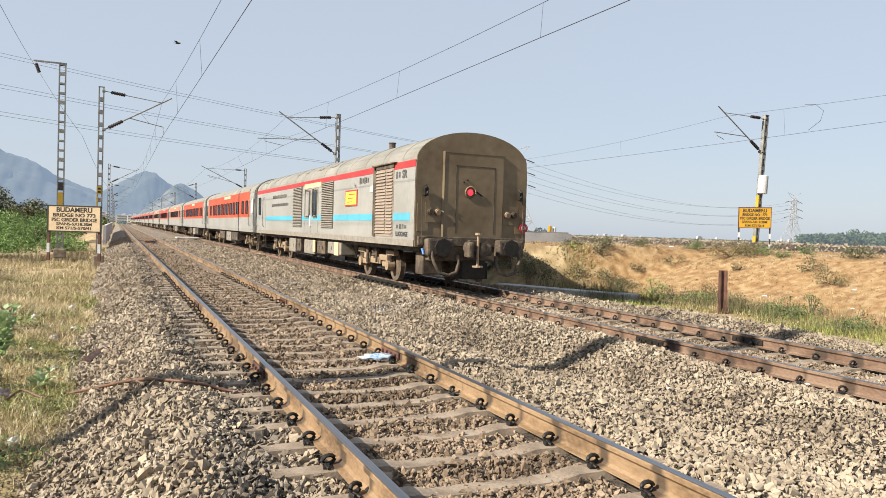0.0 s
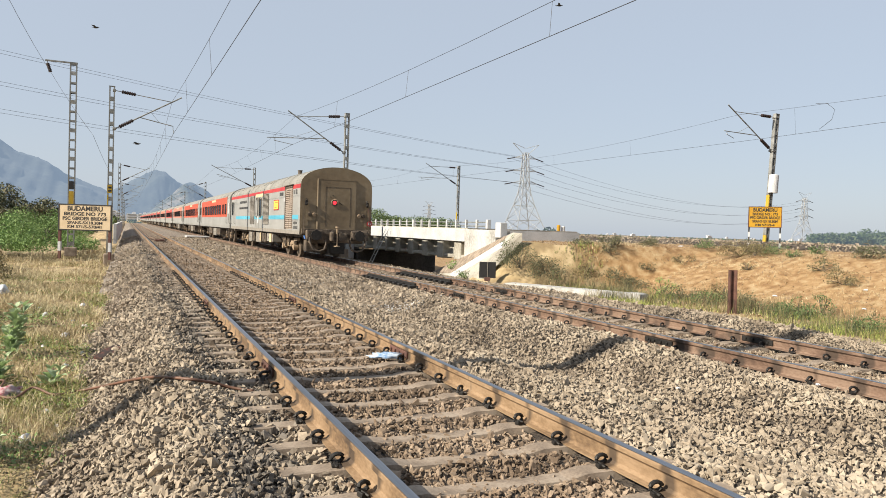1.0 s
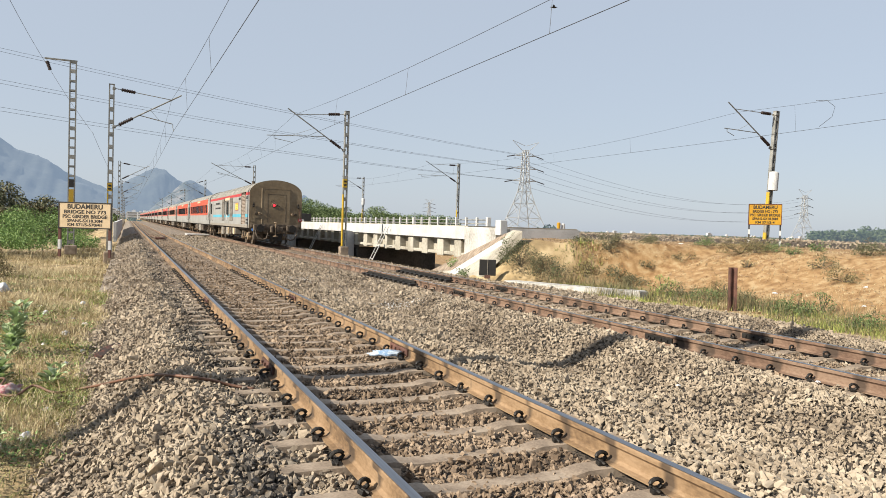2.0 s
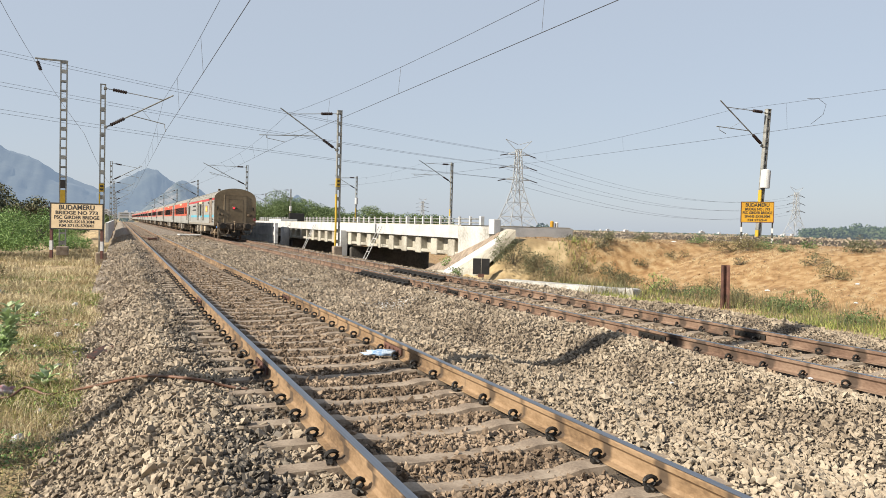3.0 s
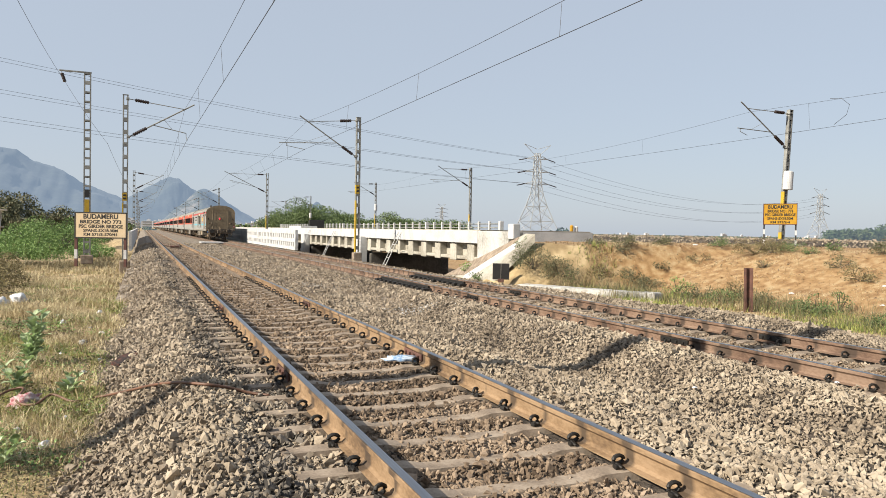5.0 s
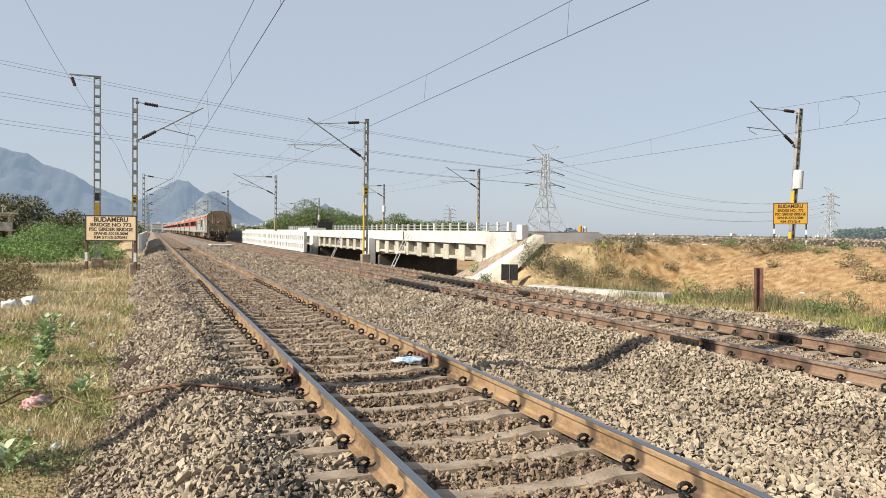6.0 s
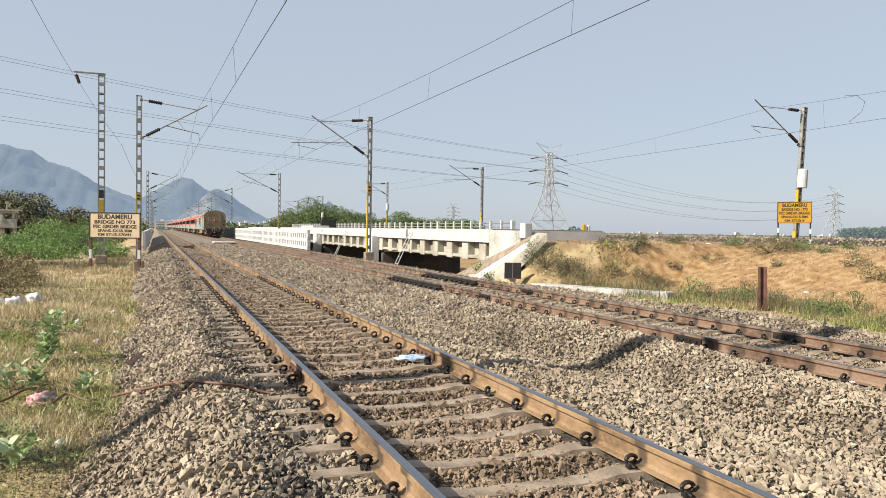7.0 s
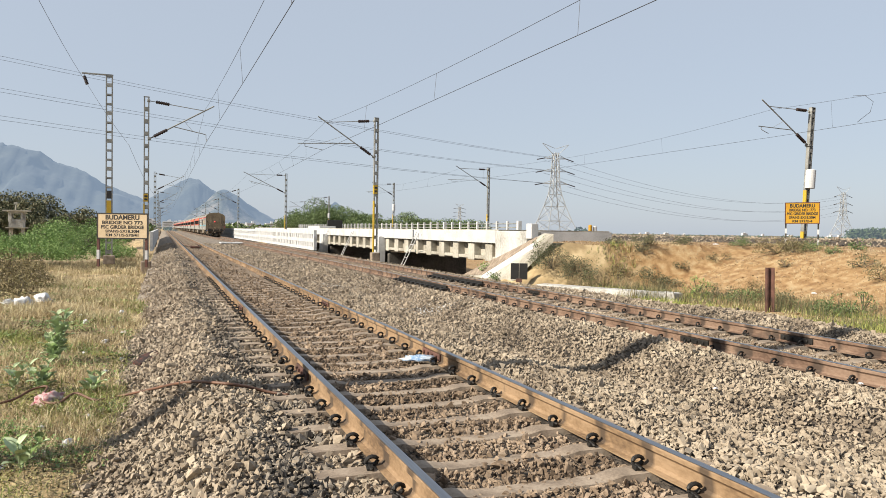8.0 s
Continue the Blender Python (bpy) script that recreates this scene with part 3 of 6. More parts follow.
def feeder_pole():
    """Slim lattice pole with a short arm that carries the feeder wire."""
    p = tagged(new("feeder_pole"), "tall slim lattice feeder pole with short crossarm", "pole", group="feeder poles")
    p.location = (-2.85, 45.0, -0.3)
    bm = bmesh.new()
    h = 10.25
    for sx in (-1, 1):
        box(bm, (sx * 0.15, 0, h / 2), (0.055, 0.30, h))
    z, k = 0.3, 0
    while z < h:
        box(bm, (0, -0.145, z), (0.25, 0.008, 0.10 if k % 3 else 0.22))
        box(bm, (0, 0.145, z), (0.25, 0.008, 0.10))
        z, k = z + 0.52, k + 1
    part("mast", bm, "galv", p)
    bm = bmesh.new()
    box(bm, (-0.6, 0, h), (1.6, 0.10, 0.08), 0.01)
    rod(bm, (-1.28, 0, h - 0.05), (-1.28, 0, h - 0.2), 0.015, n=5)
    part("crossarm", bm, "galv", p)
    bm = bmesh.new()
    insulator(bm, (-1.28, 0, h - 0.15), (-1.12, 0, h - 0.62), 6, 0.09)
    part("insulator", bm, "insul", p, "dark suspension insulator")
    for z0, z1, mt in ((2.4, 3.2, "yellow"), (3.3, 3.75, "ink")):
        bm = bmesh.new()
        box(bm, (0.0, -0.155, (z0 + z1) / 2), (0.24, 0.01, z1 - z0))
        part("painted_band", bm, mt, p)
    bm = bmesh.new()
    box(bm, (0, 0, -0.15), (0.6, 0.6, 0.5), 0.05)
    part("foundation", bm, "concrete", p)
    return p


copy_thing(feeder_pole(), pose(-2.36, 7.18, -0.8))


# ---- wires ----
def wire(name, pts, r, label):
    bm = bmesh.new()
    tube(bm, pts, r, 5)
    return tagged(part(name, bm, "wire"), label, "overhead wire", group="overhead wires")


def sag(a, b, drop, n=14):
    a, b = Vector(a), Vector(b)
    return [a.lerp(b, i / n) - Vector((0, 0, drop * 4 * (i / n) * (1 - i / n))) for i in range(n + 1)]


def droppers(upper, lower, k, name):
    """Thin hangers between a catenary and its contact wire, part of the same line."""
    for i in k:
        bm = bmesh.new()
        rod(bm, upper[i], lower[i], 0.005, n=4)
        tagged(part("dropper", bm, "wire"), "thin vertical dropper hanging between two wires", "dropper", group="wire droppers")


def line_pair(name, a_cat, b_cat, a_con, b_con, drop, label, hang=(2, 4, 6, 8, 10, 12)):
    up, lo = sag(a_cat, b_cat, drop), sag(a_con, b_con, 0.03)
    wire("catenary_wire", up, 0.0065, "sagging " + label)
    wire("contact_wire", lo, 0.0082, "taut " + label)
    droppers(up, lo, hang, name)


line_pair("near", (2.0, 39.8, 7.55), (2.5, -20, 7.45), (2.1, 39.8, 5.93), (2.55, -20, 5.66), 0.76, "overhead wire above the near track", (2, 4, 6, 8))
line_pair("near", (2.0, 39.8, 7.55), (2.1, 92, 7.6), (2.1, 39.8, 5.93), (2.1, 92, 5.9), 0.9, "overhead wire above the near track")
line_pair("near", (2.1, 92, 7.6), (2.1, 196, 7.6), (2.1, 92, 5.9), (2.1, 196, 5.9), 0.9, "overhead wire above the near track", ())
line_pair("second", (8.55, 40.8, 7.52), (8.5, -22, 7.5), (8.4, 40.8, 5.93), (8.6, -22, 5.70), 0.95, "overhead wire above the second track", (2, 4, 6, 8))
line_pair("second", (8.55, 40.8, 7.52), (9.0, 85, 7.6), (8.4, 40.8, 5.93), (10.1, 85, 6.5), 0.7, "overhead wire above the second track")
line_pair("second", (9.0, 85, 7.6), (9.0, 176, 7.3), (10.1, 85, 6.5), (8.7, 176, 5.9), 0.9, "overhead wire above the second track", ())
line_pair("third", (29.45, 29.0, 8.0), (28.9, 70, 8.0), (29.6, 29.0, 6.6), (28.8, 70, 6.6), 0.75, "overhead wire above the third line", (3, 6, 9, 12))
line_pair("third", (29.45, 29.0, 8.0), (30.2, -20, 8.3), (29.6, 29.0, 6.6), (30.2, -20, 7.1), 0.5, "overhead wire above the third line", (1, 4))
line_pair("third", (28.9, 70, 8.0), (30.5, 108, 8.4), (28.8, 70, 6.6), (30.3, 108, 7.0), 0.6, "overhead wire above the third line", (4, 8))
wire("jumper_wire", [(29.6, 24.4, 7.95), (29.7, 23.9, 7.9), (29.75, 23.5, 7.55), (29.7, 23.6, 7.1), (29.65, 24.2, 6.72)], 0.01, "curved jumper loop between two overhead wires")
wire("feeder_wire", sag((-3.45, 5, 8.9), (-4.0, 45, 9.4), 0.5) + sag((-4.0, 45, 9.4), (-1.62, 39.8, 5.55), 0.1)[1:] + sag((-1.62, 39.8, 5.55), (-0.95, 92, 5.2), 0.3)[1:], 0.008, "dark feeder wire hung from pole arm")


# ---- train ----
BODY = [(-1.60, 1.10), (-1.62, 1.30), (-1.62, 3.14), (-1.60, 3.30)]
ARCH = [(-1.612 * math.cos(a), 3.30 + 0.81 * math.sin(a)) for a in np.linspace(0, math.pi / 2, 12)[:-1]] + [(0, 4.11)]


def mirrored(pts):
    return pts + [(-x, z) for x, z in reversed(pts) if x != 0]


def shell(v, length, side="body", roof="roof"):
    bm = bmesh.new()
    extrude_profile(bm, mirrored(BODY), 0.03, length - 0.03)
    body = part("body", bm, side, v)
    bm = bmesh.new()
    extrude_profile(bm, mirrored(ARCH), 0.03, length - 0.03)
    part("roof", bm, roof, v, "dusty grey arched roof", smooth=False)
    return body


def panel(name, v, side, y0, y1, z0, z1, mat, label="", proud=0.006, depth=0.02):
    """A plate on the flank; side is -1 for the sunlit flank, 1 for the other."""
    bm = bmesh.new()
    box(bm, (side * (1.62 + proud - depth / 2), (y0 + y1) / 2, (z0 + z1) / 2), (depth, y1 - y0, z1 - z0))
    return part(name, bm, mat, v, label)


def wheelset_bm():
    bm = bmesh.new()
    for s in (-1, 1):
        x = s * 0.874
        rod(bm, (x - 0.065, 0, 0), (x + 0.065, 0, 0), 0.4575, n=20)
        rod(bm, (x - s * 0.085, 0, 0), (x - s * 0.065, 0, 0), 0.485, n=20)
        rod(bm, (x + s * 0.065, 0, 0), (x + s * 0.085, 0, 0), 0.30, 0.16, 16)
        for k in range(5):
            a = k * math.tau / 5
            box(bm, (x + s * 0.07, 0.34 * math.cos(a), 0.34 * math.sin(a)), (0.02, 0.07, 0.07), 0.01)
    rod(bm, (-1.05, 0, 0), (1.05, 0, 0), 0.09, n=12)
    return bm


WHEEL_ME = mesh_of("wheelset", wheelset_bm(), "wheel")


def bogie(v, y):
    """Two wheelsets under a welded frame, with springs, axle boxes and dampers."""
    b = new("bogie")
    b.parent = v
    b.location = (0, y, 0)
    axles = []
    for dy in (-1.28, 1.28):
        w = new("wheelset", WHEEL_ME)
        w.parent = b
        w.location = (0, dy, 0.4575)
        axles.append((w, dy))
    for s in (-1, 1):
        bm = bmesh.new()
        for yy, zz, sy, sz in ((0, 0.55, 1.0, 0.2), (0.75, 0.66, 0.7, 0.18), (-0.75, 0.66, 0.7, 0.18), (1.35, 0.82, 0.7, 0.14), (-1.35, 0.82, 0.7, 0.14)):
            box(bm, (s * 1.08, yy, zz), (0.16, sy, sz), 0.03)
        part("side_frame", bm, "brass", b)
        for dy in (-1.28, 1.28):
            bm = bmesh.new()
            rod(bm, (s * 1.0, dy, 0.4575), (s * 1.22, dy, 0.4575), 0.15, n=14)
            box(bm, (s * 1.1, dy * 0.8, 0.47), (0.14, 0.6, 0.16), 0.04)
            part("axle_box", bm, "brass", b)
            bm = bmesh.new()
            for k in range(6):
                rod(bm, (s * 1.1, dy, 0.56 + k * 0.035), (s * 1.1, dy, 0.578 + k * 0.035), 0.115 - 0.004 * (k % 2), n=12)
            part("coil_spring", bm, "under", b)
        bm = bmesh.new()
        for k in range(8):
            rod(bm, (s * 1.08, 0, 0.66 + k * 0.042), (s * 1.08, 0, 0.684 + k * 0.042), 0.17, n=12)
        rod(bm, (s * 1.24, 0.42, 0.45), (s * 1.24, 0.42, 1.0), 0.05, n=10)
        rod(bm, (s * 1.24, -0.42, 0.5), (s * 1.24, -0.42, 1.0), 0.035, n=10)
        part("bolster_spring", bm, "under", b)
    bm = bmesh.new()
    box(bm, (0, 0, 0.7), (2.0, 0.5, 0.2), 0.03)
    part("bolster", bm, "under", b)
    return axles


def underframe(v, boxes):
    bm = bmesh.new()
    box(bm, (0, 11.8, 1.04), (2.7, 23.0, 0.14))
    part("underframe", bm, "under", v)
    for i, (y0, y1, z0, col) in enumerate(boxes):
        bm = bmesh.new()
        box(bm, (-1.22, (y0 + y1) / 2, (z0 + 1.0) / 2), (0.6, y1 - y0, 1.0 - z0), 0.03)
        for k in (0.3, 0.7):
            box(bm, (-1.53, y0 + (y1 - y0) * k, (z0 + 1.0) / 2), (0.03, 0.06, 0.12), 0.01)
        part("equipment_box", bm, col, v)
    bm = bmesh.new()
    for y in np.arange(6.4, 17.5, 1.3):
        rod(bm, (-1.3, y, 1.0), (-1.0, y + 0.3, 0.5), 0.03, n=5)
    rod(bm, (-0.9, 6, 0.55), (-0.9, 17.5, 0.55), 0.06, n=8)
    rod(bm, (0.5, 8, 0.7), (0.5, 15, 0.7), 0.35, n=12)
    part("brake_piping", bm, "under", v)


def step_ladder(v, y):
    bm = bmesh.new()
    for s in (-0.22, 0.22):
        box(bm, (-1.56, y + s, 0.78), (0.05, 0.03, 0.75))
    for k in range(3):
        box(bm, (-1.56, y, 0.45 + 0.26 * k), (0.16, 0.44, 0.03))
    part("step_ladder", bm, "under", v)


def handrail(v, y, z0=1.45, z1=2.95):
    bm = bmesh.new()
    tube(bm, [(-1.63, y, z0), (-1.70, y, z0 + 0.06), (-1.70, y, z1 - 0.06), (-1.63, y, z1)], 0.022, 6)
    part("handrail", bm, "galv", v)


def text_on(name, body, size, m, mat, parent, width=None):
    """Lettering as a thin solid of the built-in font."""
    cu = bpy.data.curves.new(name, "FONT")
    cu.body, cu.size, cu.extrude, cu.offset, cu.align_x, cu.align_y = body, size, 0.003, size * 0.022, "CENTER", "CENTER"
    ob = new(name, cu)
    cu.materials.append(M[mat])
    bpy.context.view_layer.update()
    k = width / ob.dimensions.x if width and ob.dimensions.x > 0 else 1.0
    ob.parent = parent
    ob.matrix_basis = m @ Matrix.Diagonal((k, 1, 1, 1))
    return ob


def bars(name, v, y0, y1, z, h, n, mat):
    """Unreadable lettering as a row of short bars on the sunlit flank."""
    bm = bmesh.new()
    w = (y1 - y0) / n
    for i in range(n):
        hh = h * (0.75 + 0.25 * ((i * 7) % 3) / 2)
        box(bm, (-1.626, y0 + (i + 0.3) * w, z), (0.008, w * 0.16, hh * 0.8))
        box(bm, (-1.626, y0 + (i + 0.7) * w, z), (0.008, w * 0.16, hh * 0.8))
        box(bm, (-1.627, y0 + (i + 0.5) * w, z + hh * (0.35 if i % 2 else -0.1)), (0.008, w * 0.56, hh * 0.14))
    return part(name, bm, mat, v, "small dark lettering bars")


FLANK = pose(0, 0, 0, 90, 0, -90)


def power_car():
    """Luggage and generator van that brings up the rear."""
    v = tagged(new("power_car"), "grey luggage and generator van with red and blue bands", "railway carriage", group="train")
    L = 22.7
    shell(v, L)
    for s in (-1, 1):
        panel("red_band", v, s, 0.05, L - 0.05, 3.14, 3.32, "red", "red painted band")
        panel("blue_band", v, s, 0.35, L - 0.3, 1.76, 1.96, "blue", "sky-blue painted band")
        panel("side_sill", v, s, 0.05, L - 0.05, 1.10, 1.27, "louvre", "dusty lower sill", 0.012)
    # luggage shutter: recessed doorway frame and slats
    bm = bmesh.new()
    box(bm, (-1.628, 3.16, 2.30), (0.05, 0.24, 1.98))
    box(bm, (-1.628, 2.35, 3.26), (0.05, 1.62, 0.10))
    box(bm, (-1.66, 2.35, 3.33), (0.09, 1.9, 0.03))
    part("door_frame", bm, "under", v, "brown recessed door frame")
    sh = panel("shutter", v, -1, 1.60, 3.06, 1.32, 3.20, "shutter", "beige slatted luggage shutter", 0.012)
    for k in range(20):
        bm = bmesh.new()
        z = 1.42 + k * 0.09
        box(bm, (-1.642, 2.62, z), (0.03, 0.80, 0.055), 0, pose(0, 0, 0, 0, 20, 0))
        box(bm, (-1.642, 1.90, z), (0.03, 0.50, 0.055), 0, pose(0, 0, 0, 0, 20, 0))
        part("slat", bm, "shutter", sh)
    for y0, y1 in ((7.6, 9.2), (12.3, 13.9)):
        # dark back sheet stands in for the shade behind the slats
        g = panel("grille", v, -1, y0, y1, 1.48, 3.16, "gloom", "dusty louvred ventilation grille", 0.008)
        for k in range(26):
            bm = bmesh.new()
            box(bm, (-1.64, (y0 + y1) / 2, 1.52 + k * 0.0635), (0.035, y1 - y0 - 0.06, 0.034), 0, pose(0, 0, 0, 0, 30, 0))
            part("slat", bm, "louvre", g)
    for y0, y1, mt, nm in ((10.95, 11.7, "body", "blanked"), (9.85, 10.5, "glass", "dark")):
        bm = bmesh.new()
        box(bm, (-1.624, (y0 + y1) / 2, 2.42), (0.03, y1 - y0, 1.10), 0.06)
        w = part("window", bm, "louvre", v, nm + " door window")
        bm = bmesh.new()
        box(bm, (-1.634, (y0 + y1) / 2, 2.42), (0.022, y1 - y0 - 0.12, 0.98), 0.05)
        part("pane", bm, mt, w)
    for y in (9.7, 10.75, 11.85):
        panel("door_seam", v, -1, y - 0.012, y + 0.012, 1.3, 3.12, "louvre", "", 0.008)
    panel("door_sign", v, -1, 9.3, 11.9, 3.02, 3.20, "cream", "cream sign strip above door", 0.016)
    bm = bmesh.new()
    rod(bm, (-1.63, 10.8, 1.55), (-1.63, 10.8, 1.95), 0.06, n=10)
    part("door_handle", bm, "white", v, "white vertical handle")
    yb = panel("notice_board", v, -1, 4.85, 6.15, 2.22, 2.74, "red", "yellow notice board with red rim", 0.018)
    bm = bmesh.new()
    box(bm, (-1.641, 5.5, 2.48), (0.010, 1.16, 0.42))
    part("notice", bm, "bright_yellow", yb, "yellow notice sheet")
    for k in range(3):
        bm = bmesh.new()
        box(bm, (-1.648, 5.5 + 0.12 * (k - 1), 2.60 - k * 0.12), (0.006, 0.72 - 0.1 * k, 0.024))
        part("lettering_bar", bm, "red", yb)
    bars("lettering", v, 3.75, 4.7, 2.98, 0.24, 6, "letter")
    panel("white_patch", v, -1, 3.35, 3.65, 2.60, 2.82, "white", "white paper patch", 0.010)
    bars("lettering", v, 1.08, 1.46, 2.98, 0.26, 2, "letter")
    text_on("lettering", "SR", 0.30, pose(-1.630, 0.80, 2.98) @ FLANK, "letter", v, 0.34)
    bars("lettering", v, 0.55, 1.35, 1.60, 0.16, 4, "letter")
    text_on("lettering", "LUGGAGE", 0.17, pose(-1.634, 0.92, 1.40) @ FLANK, "letter", v, 0.86)
    bars("lettering", v, 15.3, 18.4, 2.86, 0.22, 14, "letter")
    bars("lettering", v, 14.9, 18.6, 2.48, 0.18, 20, "letter")
    panel("door", v, -1, 20.2, 22.2, 1.25, 3.10, "body", "grey end door", 0.010)
    bm = bmesh.new()
    box(bm, (-1.632, 21.7, 2.5), (0.02, 0.5, 0.9), 0.05)
    part("window", bm, "glass", v)
    handrail(v, 20.6), handrail(v, 22.35)
    step_ladder(v, 20.6), step_ladder(v, 22.3)
    # roof fittings
    bm = bmesh.new()
    rod(bm, (-0.75, 4.2, 3.95), (-0.75, 4.2, 4.17), 0.10, n=14)
    rod(bm, (-0.75, 4.2, 4.17), (-0.75, 4.2, 4.20), 0.12, n=14)
    part("roof_vent", bm, "under", v, "round brown roof vent")
    for y in (8.4, 10.2, 12.4, 14.0, 18.5, 21.0):
        bm = bmesh.new()
        box(bm, (-1.30, y, 3.783), (0.34, 0.55, 0.012), 0, pose(0, 0, 0, 0, -34.5, 0))
        part("roof_louvre", bm, "louvre", v, "dark louvre plate on roof edge")
    bm = bmesh.new()
    for y in np.arange(1.0, 22.5, 1.6):
        tube(bm, [(x * 1.002, y, z + 0.006) for x, z in mirrored(ARCH)], 0.006, 4)
    part("roof_seam", bm, "roof", v)
    # rear end wall with its gangway cover
    bm = bmesh.new()
    extrude_profile(bm, mirrored(BODY + ARCH[1:]), 0.0, 0.06)
    part("end_wall", bm, "endpaint", v, "sooty brown end wall")
    bm = bmesh.new()
    extrude_profile(bm, [(-0.86, 1.32), (-0.86, 3.53), (-0.80, 3.57), (0.80, 3.57), (0.86, 3.53), (0.86, 1.32)], -0.055, 0.0)
    cover = part("gangway_cover", bm, "endpaint", v, "raised brown gangway door panel")
    bm = bmesh.new()
    for x0, z0, sx, sz in ((-0.52, 2.35, 0.02, 1.75), (0.60, 2.35, 0.02, 1.75), (0.04, 3.22, 1.14, 0.02)):
        box(bm, (x0, -0.057, z0), (sx, 0.012, sz))
    part("panel_seam", bm, "under", cover)
    bm = bmesh.new()
    box(bm, (-0.865, -0.025, 2.44), (0.055, 0.07, 2.25), 0, pose(0, 0, 0, 0, 0, -32))
    box(bm, (0, -0.035, 3.56), (1.74, 0.06, 0.03))
    part("cover_rim", bm, "endpaint", cover, "bevelled brown metal rim")
    bm = bmesh.new()
    rod(bm, (-0.12, -0.05, 2.54), (-0.12, -0.085, 2.54), 0.15, n=20)
    lampo = part("tail_lamp", bm, "under", v, "round tail lamp with red light")
    bm = bmesh.new()
    bmesh.ops.create_uvsphere(bm, u_segments=16, v_segments=8, radius=0.085, matrix=Matrix.Translation((-0.12, -0.085, 2.54)) @ Matrix.Diagonal((1, 0.4, 1, 1)))
    part("lens", bm, "lamp", lampo, "glowing red lens", True)
    bm = bmesh.new()
    tube(bm, [(-0.12 + 0.15 * math.cos(a), -0.10, 2.54 + 0.15 * math.sin(a)) for a in np.linspace(-0.2, math.pi + 0.2, 12)], 0.018, 5)
    part("hood", bm, "brass", lampo)
    bm = bmesh.new()
    for x0, z0 in ((-0.20, 2.86), (-0.30, 2.80)):
        rod(bm, (x0, -0.05, z0), (x0, -0.08, z0), 0.02, n=8)
    rod(bm, (0.02, -0.07, 2.6), (0.24, -0.08, 2.46), 0.014, n=5)
    part("fixing", bm, "black", cover)
    # end fittings: boxes, sockets, brackets
    for s in (-1, 1):
        for x0, z0, sx, sz in ((1.12, 1.98, 0.46, 0.50), (1.42, 1.85, 0.30, 0.70)):
            bm = bmesh.new()
            box(bm, (s * x0, -0.010 if x0 < 1.3 else -0.004, z0), (sx, 0.03, sz))
            part("end_box", bm, "endpaint", v)
        for dx in (-0.10, 0.10):
            bm = bmesh.new()
            rod(bm, (s * 1.12 + dx, -0.02, 2.0), (s * 1.12 + dx, -0.09, 1.99), 0.085, n=12)
            rod(bm, (s * 1.12 + dx, -0.09, 1.99), (s * 1.12 + dx, -0.12, 1.985), 0.065, n=12)
            part("socket", bm, "brass" if dx * s < 0 else "under", v, "round electrical socket")
        bm = bmesh.new()
        tube(bm, [(s * 1.36, -0.05, 2.66), (s * 1.38, -0.16, 2.60), (s * 1.36, -0.16, 2.48), (s * 1.40, -0.06, 2.40)], 0.035, 6)
        box(bm, (s * 1.38, -0.08, 2.5), (0.12, 0.12, 0.2), 0.02)
        part("lamp_bracket", bm, "black", v)
        bm = bmesh.new()
        tube(bm, [(s * 1.47, -0.06, 2.42), (s * 1.48, -0.10, 1.8), (s * 1.47, -0.10, 1.2)], 0.012, 5)
        part("chain", bm, "under", v)
        # buffer with its broad box and dark octagonal head
        bm = bmesh.new()
        box(bm, (s * 1.02, -0.16, 1.10), (0.74, 0.36, 0.44), 0.06)
        bf = part("buffer", bm, "under", v, "side buffer with brown housing")
        bm = bmesh.new()
        rod(bm, (s * 0.98, -0.34, 1.10), (s * 0.98, -0.42, 1.10), 0.235, n=8)
        part("buffer_head", bm, "black", bf, "dark octagonal buffer head")
        # brake hoses
        for dx, low in ((0.12, 0.40),):
            x0 = s * (0.72 + dx)
            bm = bmesh.new()
            pts = [(x0 + s * 0.42, -0.30, 1.0), (x0 + s * 0.40, -0.38, 0.75), (x0 + s * 0.25, -0.42, low + 0.06), (x0, -0.44, low), (x0 - s * 0.22, -0.42, low + 0.08), (x0 - s * 0.30, -0.38, 0.7), (x0 - s * 0.28, -0.32, 0.9)]
            dense = []
            for a, b in zip(pts, pts[1:]):
                dense += [Vector(a).lerp(Vector(b), k / 3) for k in range(3)]
            tube(bm, dense + [Vector(pts[-1])], 0.045, 8)
            part("brake_hose", bm, "under", v, "looped grimy brake hose", True)
    bm = bmesh.new()
    rod(bm, (-1.44, -0.1, 1.06), (-1.42, -0.16, 0.92), 0.035, n=8)
    part("valve", bm, "tarp", v, "blue and steel hose valve")
    bm = bmesh.new()
    box(bm, (0, -0.02, 1.25), (3.1, 0.12, 0.24), 0.02)
    box(bm, (0, 0.3, 0.95), (2.4, 0.7, 0.4), 0.03)
    part("headstock", bm, "under", v)
    bm = bmesh.new()
    box(bm, (-1.0, 0.5, 0.68), (0.55, 0.5, 0.62), 0.04)
    part("tank", bm, "under", v)
    # knuckle coupler
    bm = bmesh.new()
    box(bm, (-0.14, -0.18, 1.06), (0.26, 0.6, 0.26), 0.05)
    box(bm, (-0.32, -0.52, 1.06), (0.16, 0.34, 0.40), 0.06)
    box(bm, (0.04, -0.48, 1.06), (0.20, 0.30, 0.42), 0.06)
    box(bm, (-0.14, -0.44, 1.06), (0.36, 0.14, 0.5), 0.04)
    box(bm, (0.26, -0.3, 1.05), (0.26, 0.24, 0.3), 0.05)
